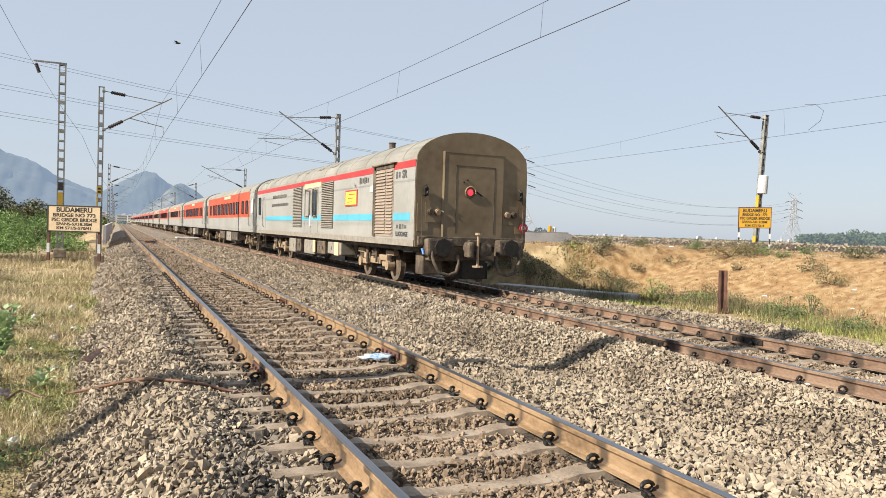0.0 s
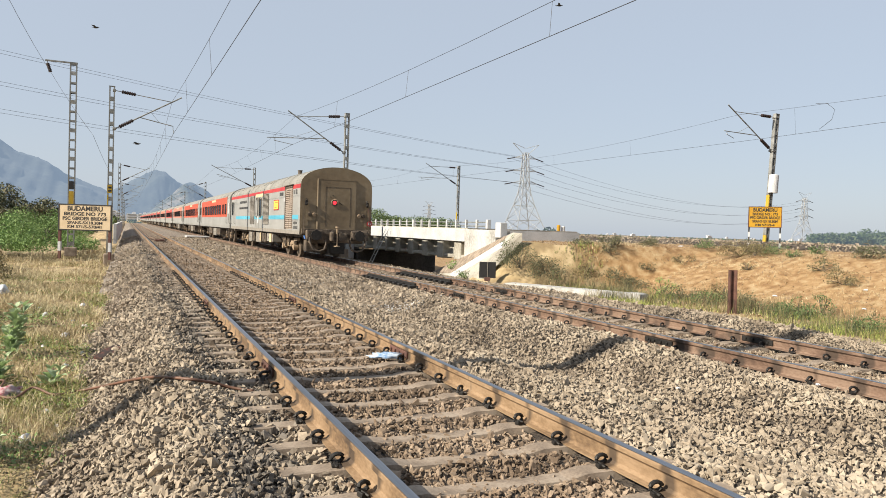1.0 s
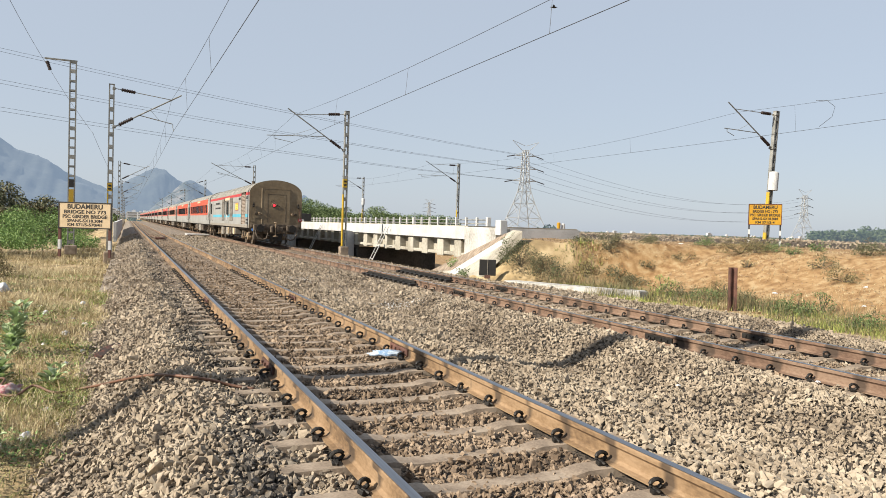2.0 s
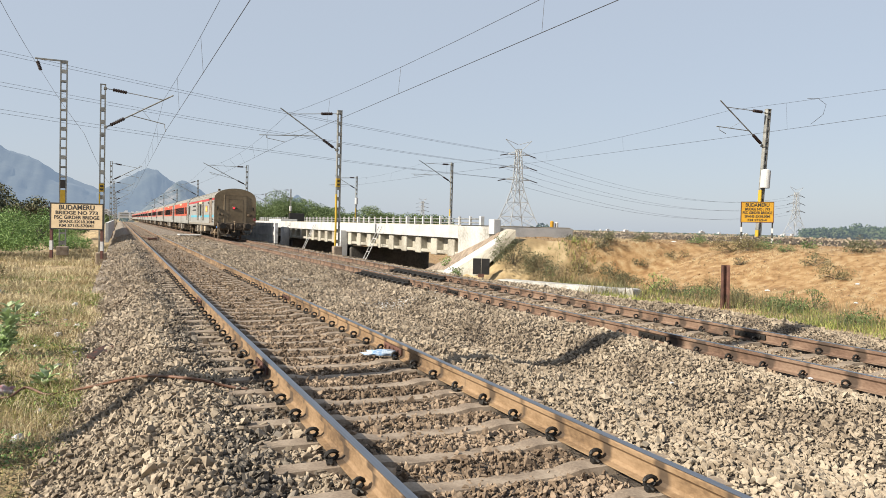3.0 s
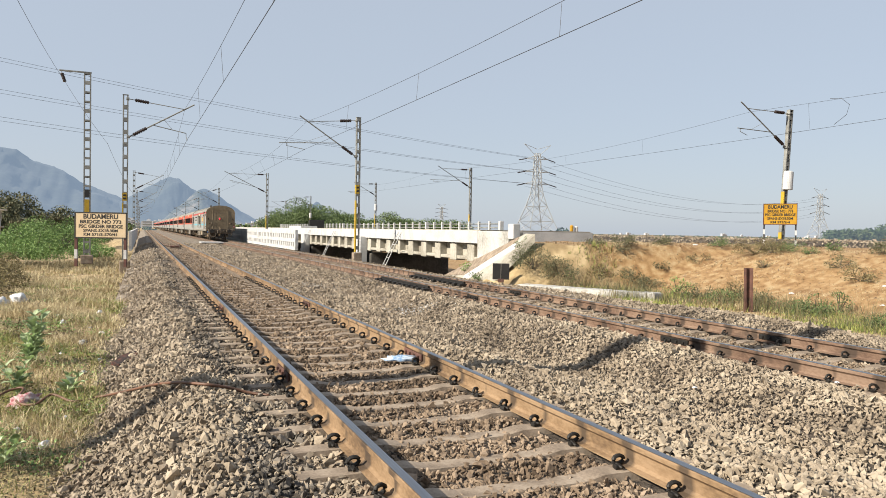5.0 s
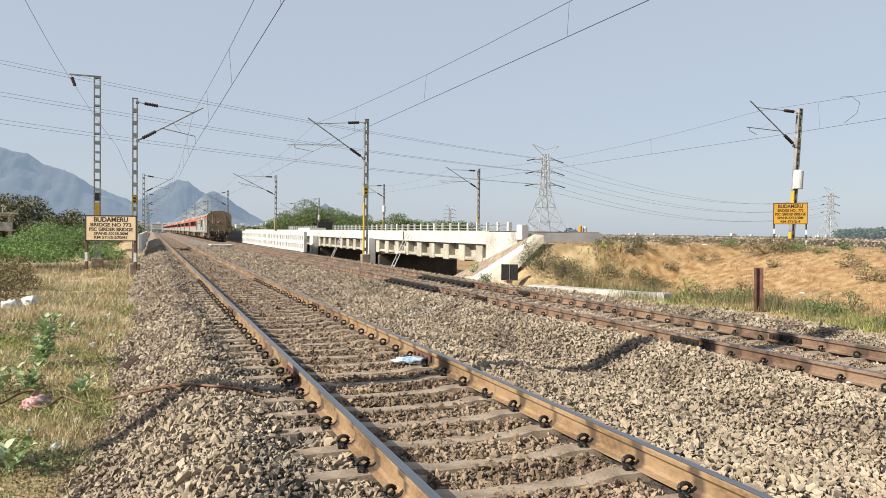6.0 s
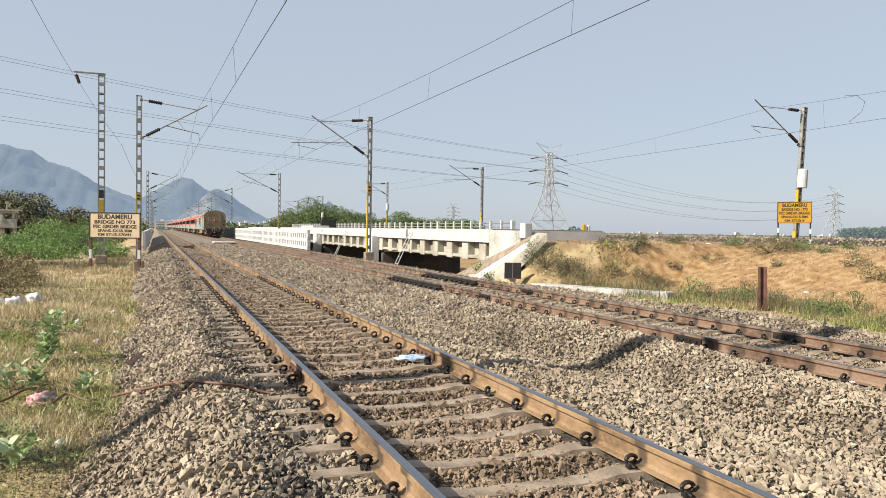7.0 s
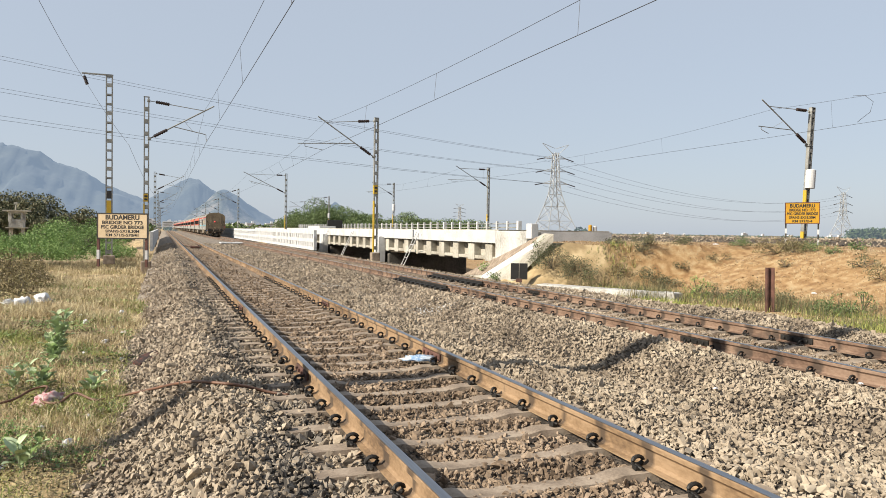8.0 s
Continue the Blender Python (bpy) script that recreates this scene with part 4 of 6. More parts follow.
    cp = part("coupler", bm, "under", v, "heavy knuckle coupler")
    bm = bmesh.new()
    rod(bm, (-0.11, -0.60, 0.62), (-0.11, -0.60, 1.46), 0.035, n=10)
    rod(bm, (-0.11, -0.60, 1.44), (-0.11, -0.60, 1.50), 0.085, n=12)
    rod(bm, (-0.11, -0.60, 0.62), (-0.11, -0.60, 0.66), 0.14, n=12)
    part("coupler_pin", bm, "brass", cp)
    bm = bmesh.new()
    box(bm, (0.06, 0.2, 0.55), (0.70, 0.5, 0.55), 0.05)
    part("under_box", bm, "black", v)
    # last-vehicle disc
    bm = bmesh.new()
    rod(bm, (1.52, -0.06, 1.66), (1.52, -0.09, 1.66), 0.125, n=24)
    lv = part("marker_disc", bm, "red", v, "red disc with white letters")
    text_on("lettering", "LV", 0.15, pose(1.52, -0.093, 1.66, 90, 0, 0), "white", lv)
    bm = bmesh.new()
    tube(bm, [(1.42, -0.06, 2.40), (1.46, -0.1, 2.2), (1.50, -0.1, 1.78)], 0.012, 5)
    part("marker_strap", bm, "maroon", v)
    underframe(v, ((6.9, 8.6, 0.58, "louvre"), (9.0, 10.1, 0.52, "under"), (10.5, 12.2, 0.45, "louvre"), (12.8, 13.5, 0.5, "under"), (13.8, 15.0, 0.42, "louvre")))
    for y0, y1 in ((7.1, 7.6), (10.3, 10.6)):
        bm = bmesh.new()
        box(bm, (-1.54, (y0 + y1) / 2, 0.78), (0.06, y1 - y0, 0.46), 0.02)
        part("box_lid", bm, "cream", v, "cream cover plate")
    axles = bogie(v, 4.4) + bogie(v, 18.6)
    return v, axles


def coach(tone, label):
    """Passenger coach: window band in orange-red over grey."""
    v = tagged(new("passenger_coach"), label, "railway carriage", group="train")
    L = 23.7
    shell(v, L)
    for s in (-1, 1):
        panel("orange_band", v, s, 2.0, L - 1.6, 1.95, 3.42, tone, "orange-red window band")
    for y0, y1 in ((0.3, 1.7), (L - 1.5, L - 0.3)):
        panel("door", v, -1, y0, y1, 1.25, 3.15, "body", "grey entrance door", 0.010)
        bm = bmesh.new()
        box(bm, (-1.634, (y0 + y1) / 2, 2.55), (0.02, 0.55, 0.8), 0.04)
        part("window", bm, "white" if y0 < 1 else "glass", v)
        handrail(v, y0 - 0.02), handrail(v, y1 + 0.16)
        step_ladder(v, (y0 + y1) / 2)
    ys = [2.9, 4.35, 6.4, 7.9, 9.4, 10.9, 12.4, 13.9, 15.4, 16.9, 18.4, 20.4]
    for y in ys:
        bm = bmesh.new()
        box(bm, (-1.629, y, 2.53), (0.022, 0.86 if 5 < y < 20 else 0.6, 0.76), 0.05)
        part("window", bm, "glass", v, "dark tinted window")
    panel("route_board", v, -1, 9.6, 12.6, 3.20, 3.38, "cream", "cream route board", 0.016)
    bm = bmesh.new()
    for y in (2.2, 21.3):
        box(bm, (-1.52, y, 3.46), (0.12, 0.3, 0.16), 0.03)
    part("side_lamp", bm, "maroon", v)
    for y in (0.12, L - 0.12):
        bm = bmesh.new()
        box(bm, (0, y, 2.2), (3.28, 0.08, 2.2))
        tube(bm, [(x, y, z + 0.01) for x, z in mirrored(ARCH)], 0.035, 4)
        part("end_rim", bm, "gloom", v)
    underframe(v, ((7.0, 9.2, 0.5, "under"), (9.8, 12.0, 0.4, "louvre"), (13.0, 15.6, 0.5, "under")))
    return v, bogie(v, 4.3) + bogie(v, 19.2)


SPEED, REAR = 14.3, 17.0
VEHICLES, AXLES = [], []
van, ax = power_car()
VEHICLES.append((van, 0.0))
AXLES += ax
M["faded"] = material("faded_orange_pink_paint", [(0.48, 0.17, 0.115), (0.55, 0.23, 0.16)], 0.5, scale=0.8, fine=9, bump=0.03)
M["crimson"] = material("crimson_coach_paint", [(0.41, 0.045, 0.036), (0.48, 0.07, 0.05)], 0.45, scale=0.8, fine=9, bump=0.03)
models = {}
for i in range(1, 17):
    tone = {3: "faded", 5: "faded"}.get(i, "orange" if i < 4 else "crimson")
    lab = {"orange": "orange-red and grey air-conditioned passenger coach", "faded": "faded pinkish orange and grey passenger coach", "crimson": "crimson and grey air-conditioned passenger coach"}[tone]
    if tone in models:
        c = copy_thing(models[tone], Matrix())
    else:
        c, ax = coach(tone, lab)
        models[tone] = c
        if i < 3:
            AXLES += ax
    VEHICLES.append((c, 23.15 + (i - 1) * 24.3))


def motions():
    """The train rolls away, the wheels of its rear vehicles turn, birds cross the sky."""
    for v, off in VEHICLES:
        walk(v, [(k * 0.5, pose(X2, REAR + off + SPEED * k * 0.5, Z2)) for k in range(17)])
    for b, rows in BIRDS:
        walk(b, rows)
    for w, dy in AXLES:
        walk(w, [(k / 30, pose(0, dy, 0.4575, -math.degrees(SPEED * k / 30 / 0.4575))) for k in range(241)])


# ---- bridge of the further line ----
BX = 14.0                      # near face of the bridge


def bridge():
    b = tagged(new("girder_bridge"), "whitewashed concrete girder bridge with railing posts", "bridge")
    y0, span = 29.6, 18.3
    y1 = y0 + 5 * span
    bm = bmesh.new()
    box(bm, (BX + 3.1, (y0 + y1) / 2, 1.22), (6.2, y1 - y0, 0.58), 0.03)
    part("deck", bm, "white", b, "white deck edge beam")
    bm = bmesh.new()
    box(bm, (BX + 3.1, (y0 + y1) / 2, 1.53), (5.9, y1 - y0, 0.05))
    part("deck_top", bm, "girder", b)
    for k in range(5):
        a = y0 + k * span
        bm = bmesh.new()
        box(bm, (BX + 0.75, a + span / 2, 0.55), (0.5, span - 0.5, 0.76))
        box(bm, (BX + 0.62, a + span / 2, 0.22), (0.9, span - 0.5, 0.16), 0.04)
        g = part("girder", bm, "girder", b, "pale concrete girder")
        for j in range(9):
            bm = bmesh.new()
            yy = a + 1.0 + j * (span - 2.0) / 8
            box(bm, (BX + 0.38, yy, 0.50), (0.52, 0.75 if j not in (5,) else 0.35, 0.86), 0.05)
            part("stiffener", bm, "girder", g)
        # inner girder painted dark, as shaded by the deck
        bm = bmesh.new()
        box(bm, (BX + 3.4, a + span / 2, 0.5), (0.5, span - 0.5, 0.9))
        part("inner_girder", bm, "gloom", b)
    for k in range(1, 5):
        a = y0 + k * span
        # pier in the same dark grey, for the deck's shade
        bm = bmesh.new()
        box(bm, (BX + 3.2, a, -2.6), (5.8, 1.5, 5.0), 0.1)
        part("pier", bm, "gloom", b, "concrete pier coloured dark for the shade under the deck")
        bm = bmesh.new()
        box(bm, (BX - 0.12, a + 0.15, 0.15), (0.5, 1.5, 1.75), 0.03)
        part("pier_panel", bm, "white", b, "white end panel at a pier")
    # abutment with its stepped wing wall
    bm = bmesh.new()
    box(bm, (BX + 0.35, y0 - 1.5, -0.9), (0.7, 3.0, 4.8), 0.04)
    box(bm, (BX + 3.4, y0 - 0.6, -1.1), (5.4, 1.2, 4.2), 0.04)
    part("abutment", bm, "oldwhite", b, "stained whitewashed abutment")
    bm = bmesh.new()
    box(bm, (BX + 0.1, y0 - 3.3, 1.50), (0.32, 0.46, 0.62), 0.03)
    part("end_pillar", bm, "white", b, "white end pillar with dark marks")
    # railing behind the deck edge: posts and two pipes
    rx, ra, rb = 19.5, 38.0, 112.0
    n = int((rb - ra) / 1.5)
    for i in range(n + 1):
        bm = bmesh.new()
        tall = 0.16 if i % 8 == 0 else 0
        box(bm, (rx, ra + i * 1.5, 1.80), (0.14 + tall * 0.6, 0.14 + tall * 0.6, 0.62), 0.02)
        part("railing_post", bm, "white", b)
    for z in (1.72, 1.95):
        bm = bmesh.new()
        rod(bm, (rx, ra, z), (rx, rb, z), 0.035, n=6)
        part("railing_pipe", bm, "galv", b)
    # inspection ladders
    for yy in (39.6, 55.0, 64.0):
        for o in (0.0, 0.5):
            bm = bmesh.new()
            rod(bm, (BX - 1.2, yy + o + 0.5, -1.2), (BX - 0.15, yy + o, 1.35), 0.025, n=5)
            part("ladder_stile", bm, "white", b)
        for k in range(6):
            bm = bmesh.new()
            f = 0.12 + k * 0.15
            p = Vector((BX - 1.2, yy + 0.5, -1.2)).lerp(Vector((BX - 0.15, yy, 1.35)), f)
            rod(bm, p, p + Vector((0, 0.5, 0)), 0.015, n=5)
            part("ladder_rung", bm, "white", b)
    return b


bridge()


WX = 11.7                      # parapet of the second track's bridge


def pierced_wall():
    """White parapet with rows of small square holes, past the bridge."""
    w = tagged(new("parapet_wall"), "white pierced concrete parapet wall past the bridge", "wall")
    for k in range(12):
        a = 59.3 + k * 9.0
        bm = bmesh.new()
        z0, z1 = -0.3, 1.36
        box(bm, (WX, a + 4.5, z0 + 0.14), (0.24, 8.96, 0.28))
        box(bm, (WX, a + 4.5, z1 - 0.16), (0.24, 8.96, 0.32))
        box(bm, (WX, a + 4.5, 0.50), (0.24, 8.96, 0.30))
        for j in range(10):
            for zc in (0.165, 0.84):
                box(bm, (WX, a + 0.22 + j * 0.95, zc), (0.24, 0.52, 0.38))
        box(bm, (WX + 0.06, a + 4.5, 0.53), (0.10, 8.9, 1.6))
        part("panel", bm, "white", w)
    bm = bmesh.new()
    box(bm, (BX + 1.0, 73.0, 1.5), (1.6, 6.0, 0.5), 0.03)
    part("parapet_block", bm, "white", w)
    return w


pierced_wall()


def parapet_near():
    w = tagged(new("parapet_wall"), "white low parapet along the near track bridge", "wall")
    for k in range(9):
        bm = bmesh.new()
        box(bm, (-0.80, 62 + k * 8.0, 0.35), (0.22, 7.8, 1.45), 0.02)
        part("panel", bm, "white", w)


parapet_near()


def slope_z(x, y):
    return 1.07 - 0.26 * (y - 26.33) + 1.24 * (x - 14.0)


def sloping_slab(name, corners, lift, thick, mat, label, category, kind=""):
    """A flat slab laid on the end slope of the bank; corners as (x, y), uneven by a little."""
    bm = bmesh.new()
    top = [bm.verts.new((x, y, slope_z(x, y) + lift)) for x, y in corners]
    low = [bm.verts.new((x, y, slope_z(x, y) + lift - thick)) for x, y in corners]
    bm.faces.new(top)
    bm.faces.new(low[::-1])
    for k in range(len(corners)):
        m = (k + 1) % len(corners)
        bm.faces.new((top[k], low[k], low[m], top[m]))
    bmesh.ops.recalc_face_normals(bm, faces=bm.faces[:])
    return tagged(part(name, bm, mat), label, category, kind=kind)


sloping_slab("concrete_apron", ((14.05, 25.2), (13.78, 24.0), (12.82, 25.2), (12.95, 29.0), (14.0, 33.6)), 0.0, 0.3, "girder", "weathered whitish concrete slope beside the bridge abutment", "retaining slope", "structure")
sloping_slab("painted_kerb", ((13.80, 25.50), (13.56, 25.20), (13.08, 29.2), (13.38, 29.6)), 0.05, 0.08, "white", "white painted kerb down the concrete slope", "kerb")
sloping_slab("drain_strip", ((14.04, 25.75), (13.86, 25.60), (13.45, 29.7), (14.0, 33.3)), 0.03, 0.06, "concrete", "brown weathered drain strip along the abutment", "drain")


def low_slab():
    s = tagged(new("drain_slab"), "long low white concrete slab beside ballast", "concrete slab")
    bm = bmesh.new()
    box(bm, (0, 0, 0), (0.62, 5.2, 0.24), 0.02)
    part("slab", bm, "oldwhite", s)
    bm = bmesh.new()
    box(bm, (0.03, -2.3, 0.128), (0.5, 0.5, 0.02))
    part("lid", bm, "oldwhite", s)
    s.matrix_world = pose(13.95, 20.8, -0.52, 0, 0, 27)


low_slab()


def rail_post():
    p = tagged(new("rail_post"), "rusty upright rail stub beside the track", "post")
    bm = bmesh.new()
    extrude_profile(bm, rail_profile(0, 0.086), -0.35, 0.72)
    bmesh.ops.transform(bm, matrix=pose(0, 0, 0, 90, 0, 0) @ Matrix.Diagonal((1.7, 1.7, -1, 1)), verts=bm.verts[:])
    bmesh.ops.recalc_face_normals(bm, faces=bm.faces[:])
    part("stub", bm, "rust", p)
    p.matrix_world = pose(15.2, 14.9, -0.62, 0, 2, 70)


rail_post()


def dark_board():
    p = tagged(new("track_board"), "black square board on a red stand", "board")
    bm = bmesh.new()
    box(bm, (0, 0, 0.36), (0.62, 0.03, 0.60), 0.01)
    b = part("board", bm, "ink", p)
    bm = bmesh.new()
    box(bm, (0, -0.02, 0.36), (0.02, 0.02, 0.60))
    part("stripe", bm, "louvre", b)
    bm = bmesh.new()
    box(bm, (0.0, 0, 0.02), (0.22, 0.16, 0.14), 0.02)
    part("stand", bm, "rust", p)
    p.matrix_world = pose(12.35, 24.0, -0.36, 0, 0, -24)


dark_board()


# ---- signs ----
def sign(name, m, w, h, foot, lines, board, rim, label, legs, thin):
    """Painted board on two striped legs; m is the pose of the board's centre, facing -y."""
    s = tagged(new(name), label, "sign")
    s.matrix_world = m
    bm = bmesh.new()
    box(bm, (0, 0, 0), (w, 0.05, h), 0.01)
    b = part("board", bm, board, s)
    t = 0.05 if not thin else 0.025
    bm = bmesh.new()
    for x, z, sx, sz in ((0, h / 2, w + t, t), (0, -h / 2, w + t, t), (-w / 2, 0, t, h), (w / 2, 0, t, h)):
        box(bm, (x, -0.004, z), (sx, 0.07, sz))
    part("rim", bm, rim, b)
    for body, z, size, width in lines:
        text_on("lettering", body, size, pose(0, -0.030, z, 90, 0, 0), "ink", b, width)
    for x, zf in zip(legs, foot):
        z, k = -h / 2 if thin else h / 2, 0
        lw = 0.11 if not thin else 0.055
        bm = bmesh.new()
        box(bm, (x, 0.05, (z + zf) / 2), (lw, lw, z - zf))
        leg = part("leg", bm, "maroon" if not thin else "ink", s)
        step = 0.42 if not thin else 0.2
        zz = zf + (0.36 if not thin else 0.1)
        while zz < (-h / 2 - step if thin else zf + 0.5):
            bm = bmesh.new()
            box(bm, (x, 0.05, zz + step / 2), (lw + 0.012, lw + 0.012, step))
            part("white_band", bm, "white", leg, "white painted band")
            zz += step * 2
    return s


sign("bridge_sign", pose(-1.75, 36.7, 1.47, 0, 0, -20), 2.31, 1.15, (-1.9, -1.9),
     (("BUDAMERU", 0.39, 0.30, 1.55), ("BRIDGE NO 773", 0.15, 0.22, 1.85), ("PSC GIRDER BRIDGE", -0.06, 0.22, 1.97), ("SPANS-5X18.30M", -0.25, 0.18, 1.55), ("KM 571/5-570/41", -0.43, 0.18, 1.50)),
     "cream", "ink", "cream bridge name board with black lettering", (-1.13, 1.09), False)
sign("bridge_sign", pose(24.05, 22.0, 2.39, 0, -0.6, -44), 1.24, 0.84, (-1.72, -1.36),
     (("BUDAMERU", 0.29, 0.20, 0.90), ("BRIDGE NO : 773", 0.12, 0.15, 0.94), ("PSC GIRDER BRIDGE", -0.03, 0.15, 1.12), ("SPANS-5X18.30M", -0.18, 0.14, 0.95), ("KM 571/2-4", -0.33, 0.13, 0.72)),
     "amber", "maroon", "amber bridge name board on striped thin legs", (-0.59, 0.59), True)


# ---- third line on its bank ----
def third_bed_z(x, y):
    return 0.92 + 0.38 * smooth(26.0, 27.4, x) * (1 - smooth(33.0, 34.4, x)) + 0.03 * np.sin(y * 1.9 + x)


tb = grid("third_ballast_bed", np.arange(25.8, 34.6, 0.3), spread(-30, 330, -5, 60, 0.6, 1.1), third_bed_z, "bed")
tagged(tb, "grey ballast bed of the third line", "ballast", kind="structure")
bm = bmesh.new()
box(bm, (30.0, 76.0, 0.55), (8.6, 98.0, 0.7), 0.03)
tagged(part("far_deck", bm, "girder"), "plain concrete deck under the third line", "bridge deck", kind="structure")
t3 = tagged(new("railway_track"), "rails of the third line on the bank", "railway track", group="railway tracks")
for s in (-1, 1):
    rail(30.0 + s * 0.874, 1.24, "rail_red", t3, -30, 330)


# ---- rail furniture on the near tracks ----
for x, y in ((X1 + 0.874, 15.0), (X1 + 0.874, 8.55), (X1 - 0.874, 14.6), (X1 - 0.874, 7.9)):
    fishplate(x, y, 0, track_near)
for x, y in ((X2 + 0.874, 8.6), (X2 - 0.874, 8.9), (X2 + 0.874, 17.3), (X2 - 0.874, 16.3)):
    fishplate(x, y, Z2, track_far, "black")


def expansion_joint(x, y0, y1, z):
    """Blackened stretch with closely set plates beside the rail."""
    e = new("expansion_joint")
    e.parent = track_far
    e["label"] = "black greased rail expansion joint"
    for s in (-1, 1):
        bm = bmesh.new()
        box(bm, (x + s * 0.05, (y0 + y1) / 2, z - 0.085), (0.05, y1 - y0, 0.10), 0.01)
        part("check_bar", bm, "black", e)
    k = int((y1 - y0) / 0.42)
    for i in range(k + 1):
        bm = bmesh.new()
        box(bm, (x, y0 + (y1 - y0) * i / k, z - 0.15), (0.52, 0.20, 0.10), 0.02)
        part("chair", bm, "black", e)


expansion_joint(X2 - 0.874, 19.2, 23.6, Z2)
expansion_joint(X2 + 0.874, 20.6, 25.0, Z2)


def turnout_stub():
    """Crossing timbers and a short bent guard rail further up the near track."""
    t = tagged(new("guard_rail"), "short rusty guard rails inside the near track", "guard rail")
    for s in (-1, 1):
        bm = bmesh.new()
        tube(bm, [(X1 + s * 0.62, 130, -0.05), (X1 + s * 0.62, 66, -0.05), (X1 + s * 0.25, 61, -0.06), (X1 + s * 0.02, 59.6, -0.06)], 0.045, 6)
        part("rail", bm, "rail_red", t)
    bm = bmesh.new()
    box(bm, (X1, 59.8, -0.08), (0.7, 0.9, 0.14), 0.04)
    part("nose", bm, "rust", t)


turnout_stub()
bm = bmesh.new()
box(bm, (6.6, 78.0, -0.10), (2.2, 3.0, 0.12), 0.02)
tagged(part("concrete_slab", bm, "white"), "pale flat concrete slab between the tracks", "concrete slab")


# ---- stones ----
def chipped(n):
    """A small angular solid: the hull of n points about a ball, longer than high."""
    bm = bmesh.new()
    while True:
        for _ in range(n):
            d = rng.normal(size=3)
            bm.verts.new(Vector(d / np.linalg.norm(d)) * rng.uniform(0.85, 1.1))
        bmesh.ops.convex_hull(bm, input=bm.verts[:])
        if len(bm.faces) == 2 * n - 4 and len(bm.verts) == n:
            break
        bm.clear()
    bm.verts.index_update()
    V = np.array([v.co[:] for v in bm.verts]) * (1.0, 0.72, 0.56)
    F = np.array([[v.index for v in f.verts] for f in bm.faces])
    bm.free()
    return V, F


CHIPS = [[chipped(n) for _ in range(k)] for n, k in ((9, 14), (7, 12), (5, 8), (4, 6))]


def lumps(P, size, base, faces):
    """Turned and stretched copies of one small solid at the points P."""
    n, k = len(P), len(base)
    V = np.repeat(base[None], n, 0) * (0.78 + 0.44 * rng.random((n, 1, 3))) * size[:, None, None] * 0.5
    q = rng.normal(size=(n, 4))
    q /= np.linalg.norm(q, axis=1)[:, None]
    w, x, y, z = q.T
    Rm = np.stack([np.stack([1 - 2 * (y * y + z * z), 2 * (x * y - z * w), 2 * (x * z + y * w)], -1),
                   np.stack([2 * (x * y + z * w), 1 - 2 * (x * x + z * z), 2 * (y * z - x * w)], -1),
                   np.stack([2 * (x * z - y * w), 2 * (y * z + x * w), 1 - 2 * (x * x + y * y)], -1)], 1)
    V = np.einsum("nij,nkj->nki", Rm, V) + P[:, None]
    F = faces[None] + k * np.arange(n)[:, None, None]
    return V.reshape(-1, 3), F.reshape(-1, 3)


def stones(name, P, size, mat, label, level=None):
    """Crushed stones at the points P: angular chips of several shapes in one mesh, simpler further off."""
    if not len(P):
        return None
    grade = np.digitize(np.hypot(P[:, 0], P[:, 1]), (6.5, 11.0, 18.0)) if level is None else np.full(len(P), level)
    pick = rng.integers(0, 1000, len(P))
    Vs, Fs, at = [], [], 0
    for g, kinds in enumerate(CHIPS):
        for j, (base, faces) in enumerate(kinds):
            m = (grade == g) & (pick % len(kinds) == j)
            if m.any():
                V, F = lumps(P[m], size[m] * (1, 1.02, 1.08, 1.15)[g], base, faces)
                Vs.append(V)
                Fs.append(F + at)
                at += len(V)
    V, F = np.concatenate(Vs), np.concatenate(Fs)
    me = bpy.data.meshes.new(name)
    me.vertices.add(len(V))
    me.vertices.foreach_set("co", V.astype(np.float32).ravel())
    me.loops.add(F.size)
    me.loops.foreach_set("vertex_index", F.ravel().astype(np.int32))
    me.polygons.add(len(F))
    me.polygons.foreach_set("loop_start", np.arange(0, F.size, 3, dtype=np.int32))
    me.polygons.foreach_set("loop_total", np.full(len(F), 3, dtype=np.int32))
    me.polygons.foreach_set("use_smooth", [False] * len(F))
    me.materials.append(M[mat])
    me.update(calc_edges=True)
    return tagged(new(name, me), label, "ballast", kind="stuff")


def scatter(x0, x1, y0, y1, per):
    n = int((x1 - x0) * (y1 - y0) * per)
    return np.stack([rng.uniform(x0, x1, n), rng.uniform(y0, y1, n)], -1)


def clear_of_track(p, xc, first, keep=0.12):
    """Leaves out the rails, and most of the sleepers' tops."""
    ok = np.ones(len(p), bool)
    for s in (-1, 1):
        ok &= np.abs(p[:, 0] - xc - s * 0.874) > 0.10
    ph = np.abs((p[:, 1] - first + SLEEPER / 2) % SLEEPER - SLEEPER / 2)
    on = (ph < 0.062) & (np.abs(p[:, 0] - xc) < 1.36)
    return ok & (~on | (rng.random(len(p)) < keep))


pts, sizes = [], []
for y0, y1, per, s in ((2.6, 5, 1450, 0.050), (5, 9, 1380, 0.0495), (9, 15, 950, 0.055), (15, 22, 620, 0.063), (22, 32, 380, 0.070), (32, 48, 170, 0.078), (48, 78, 50, 0.09)):
    p = scatter(-0.75, 13.0, y0, y1, per)
    p = p[(p[:, 0] < 1.52 * p[:, 1] + 0.4) & (p[:, 0] > -0.22 * p[:, 1] - 0.2)]
    pts.append(p)
    sizes.append(s * np.exp(rng.normal(0.0, 0.30, len(p))))
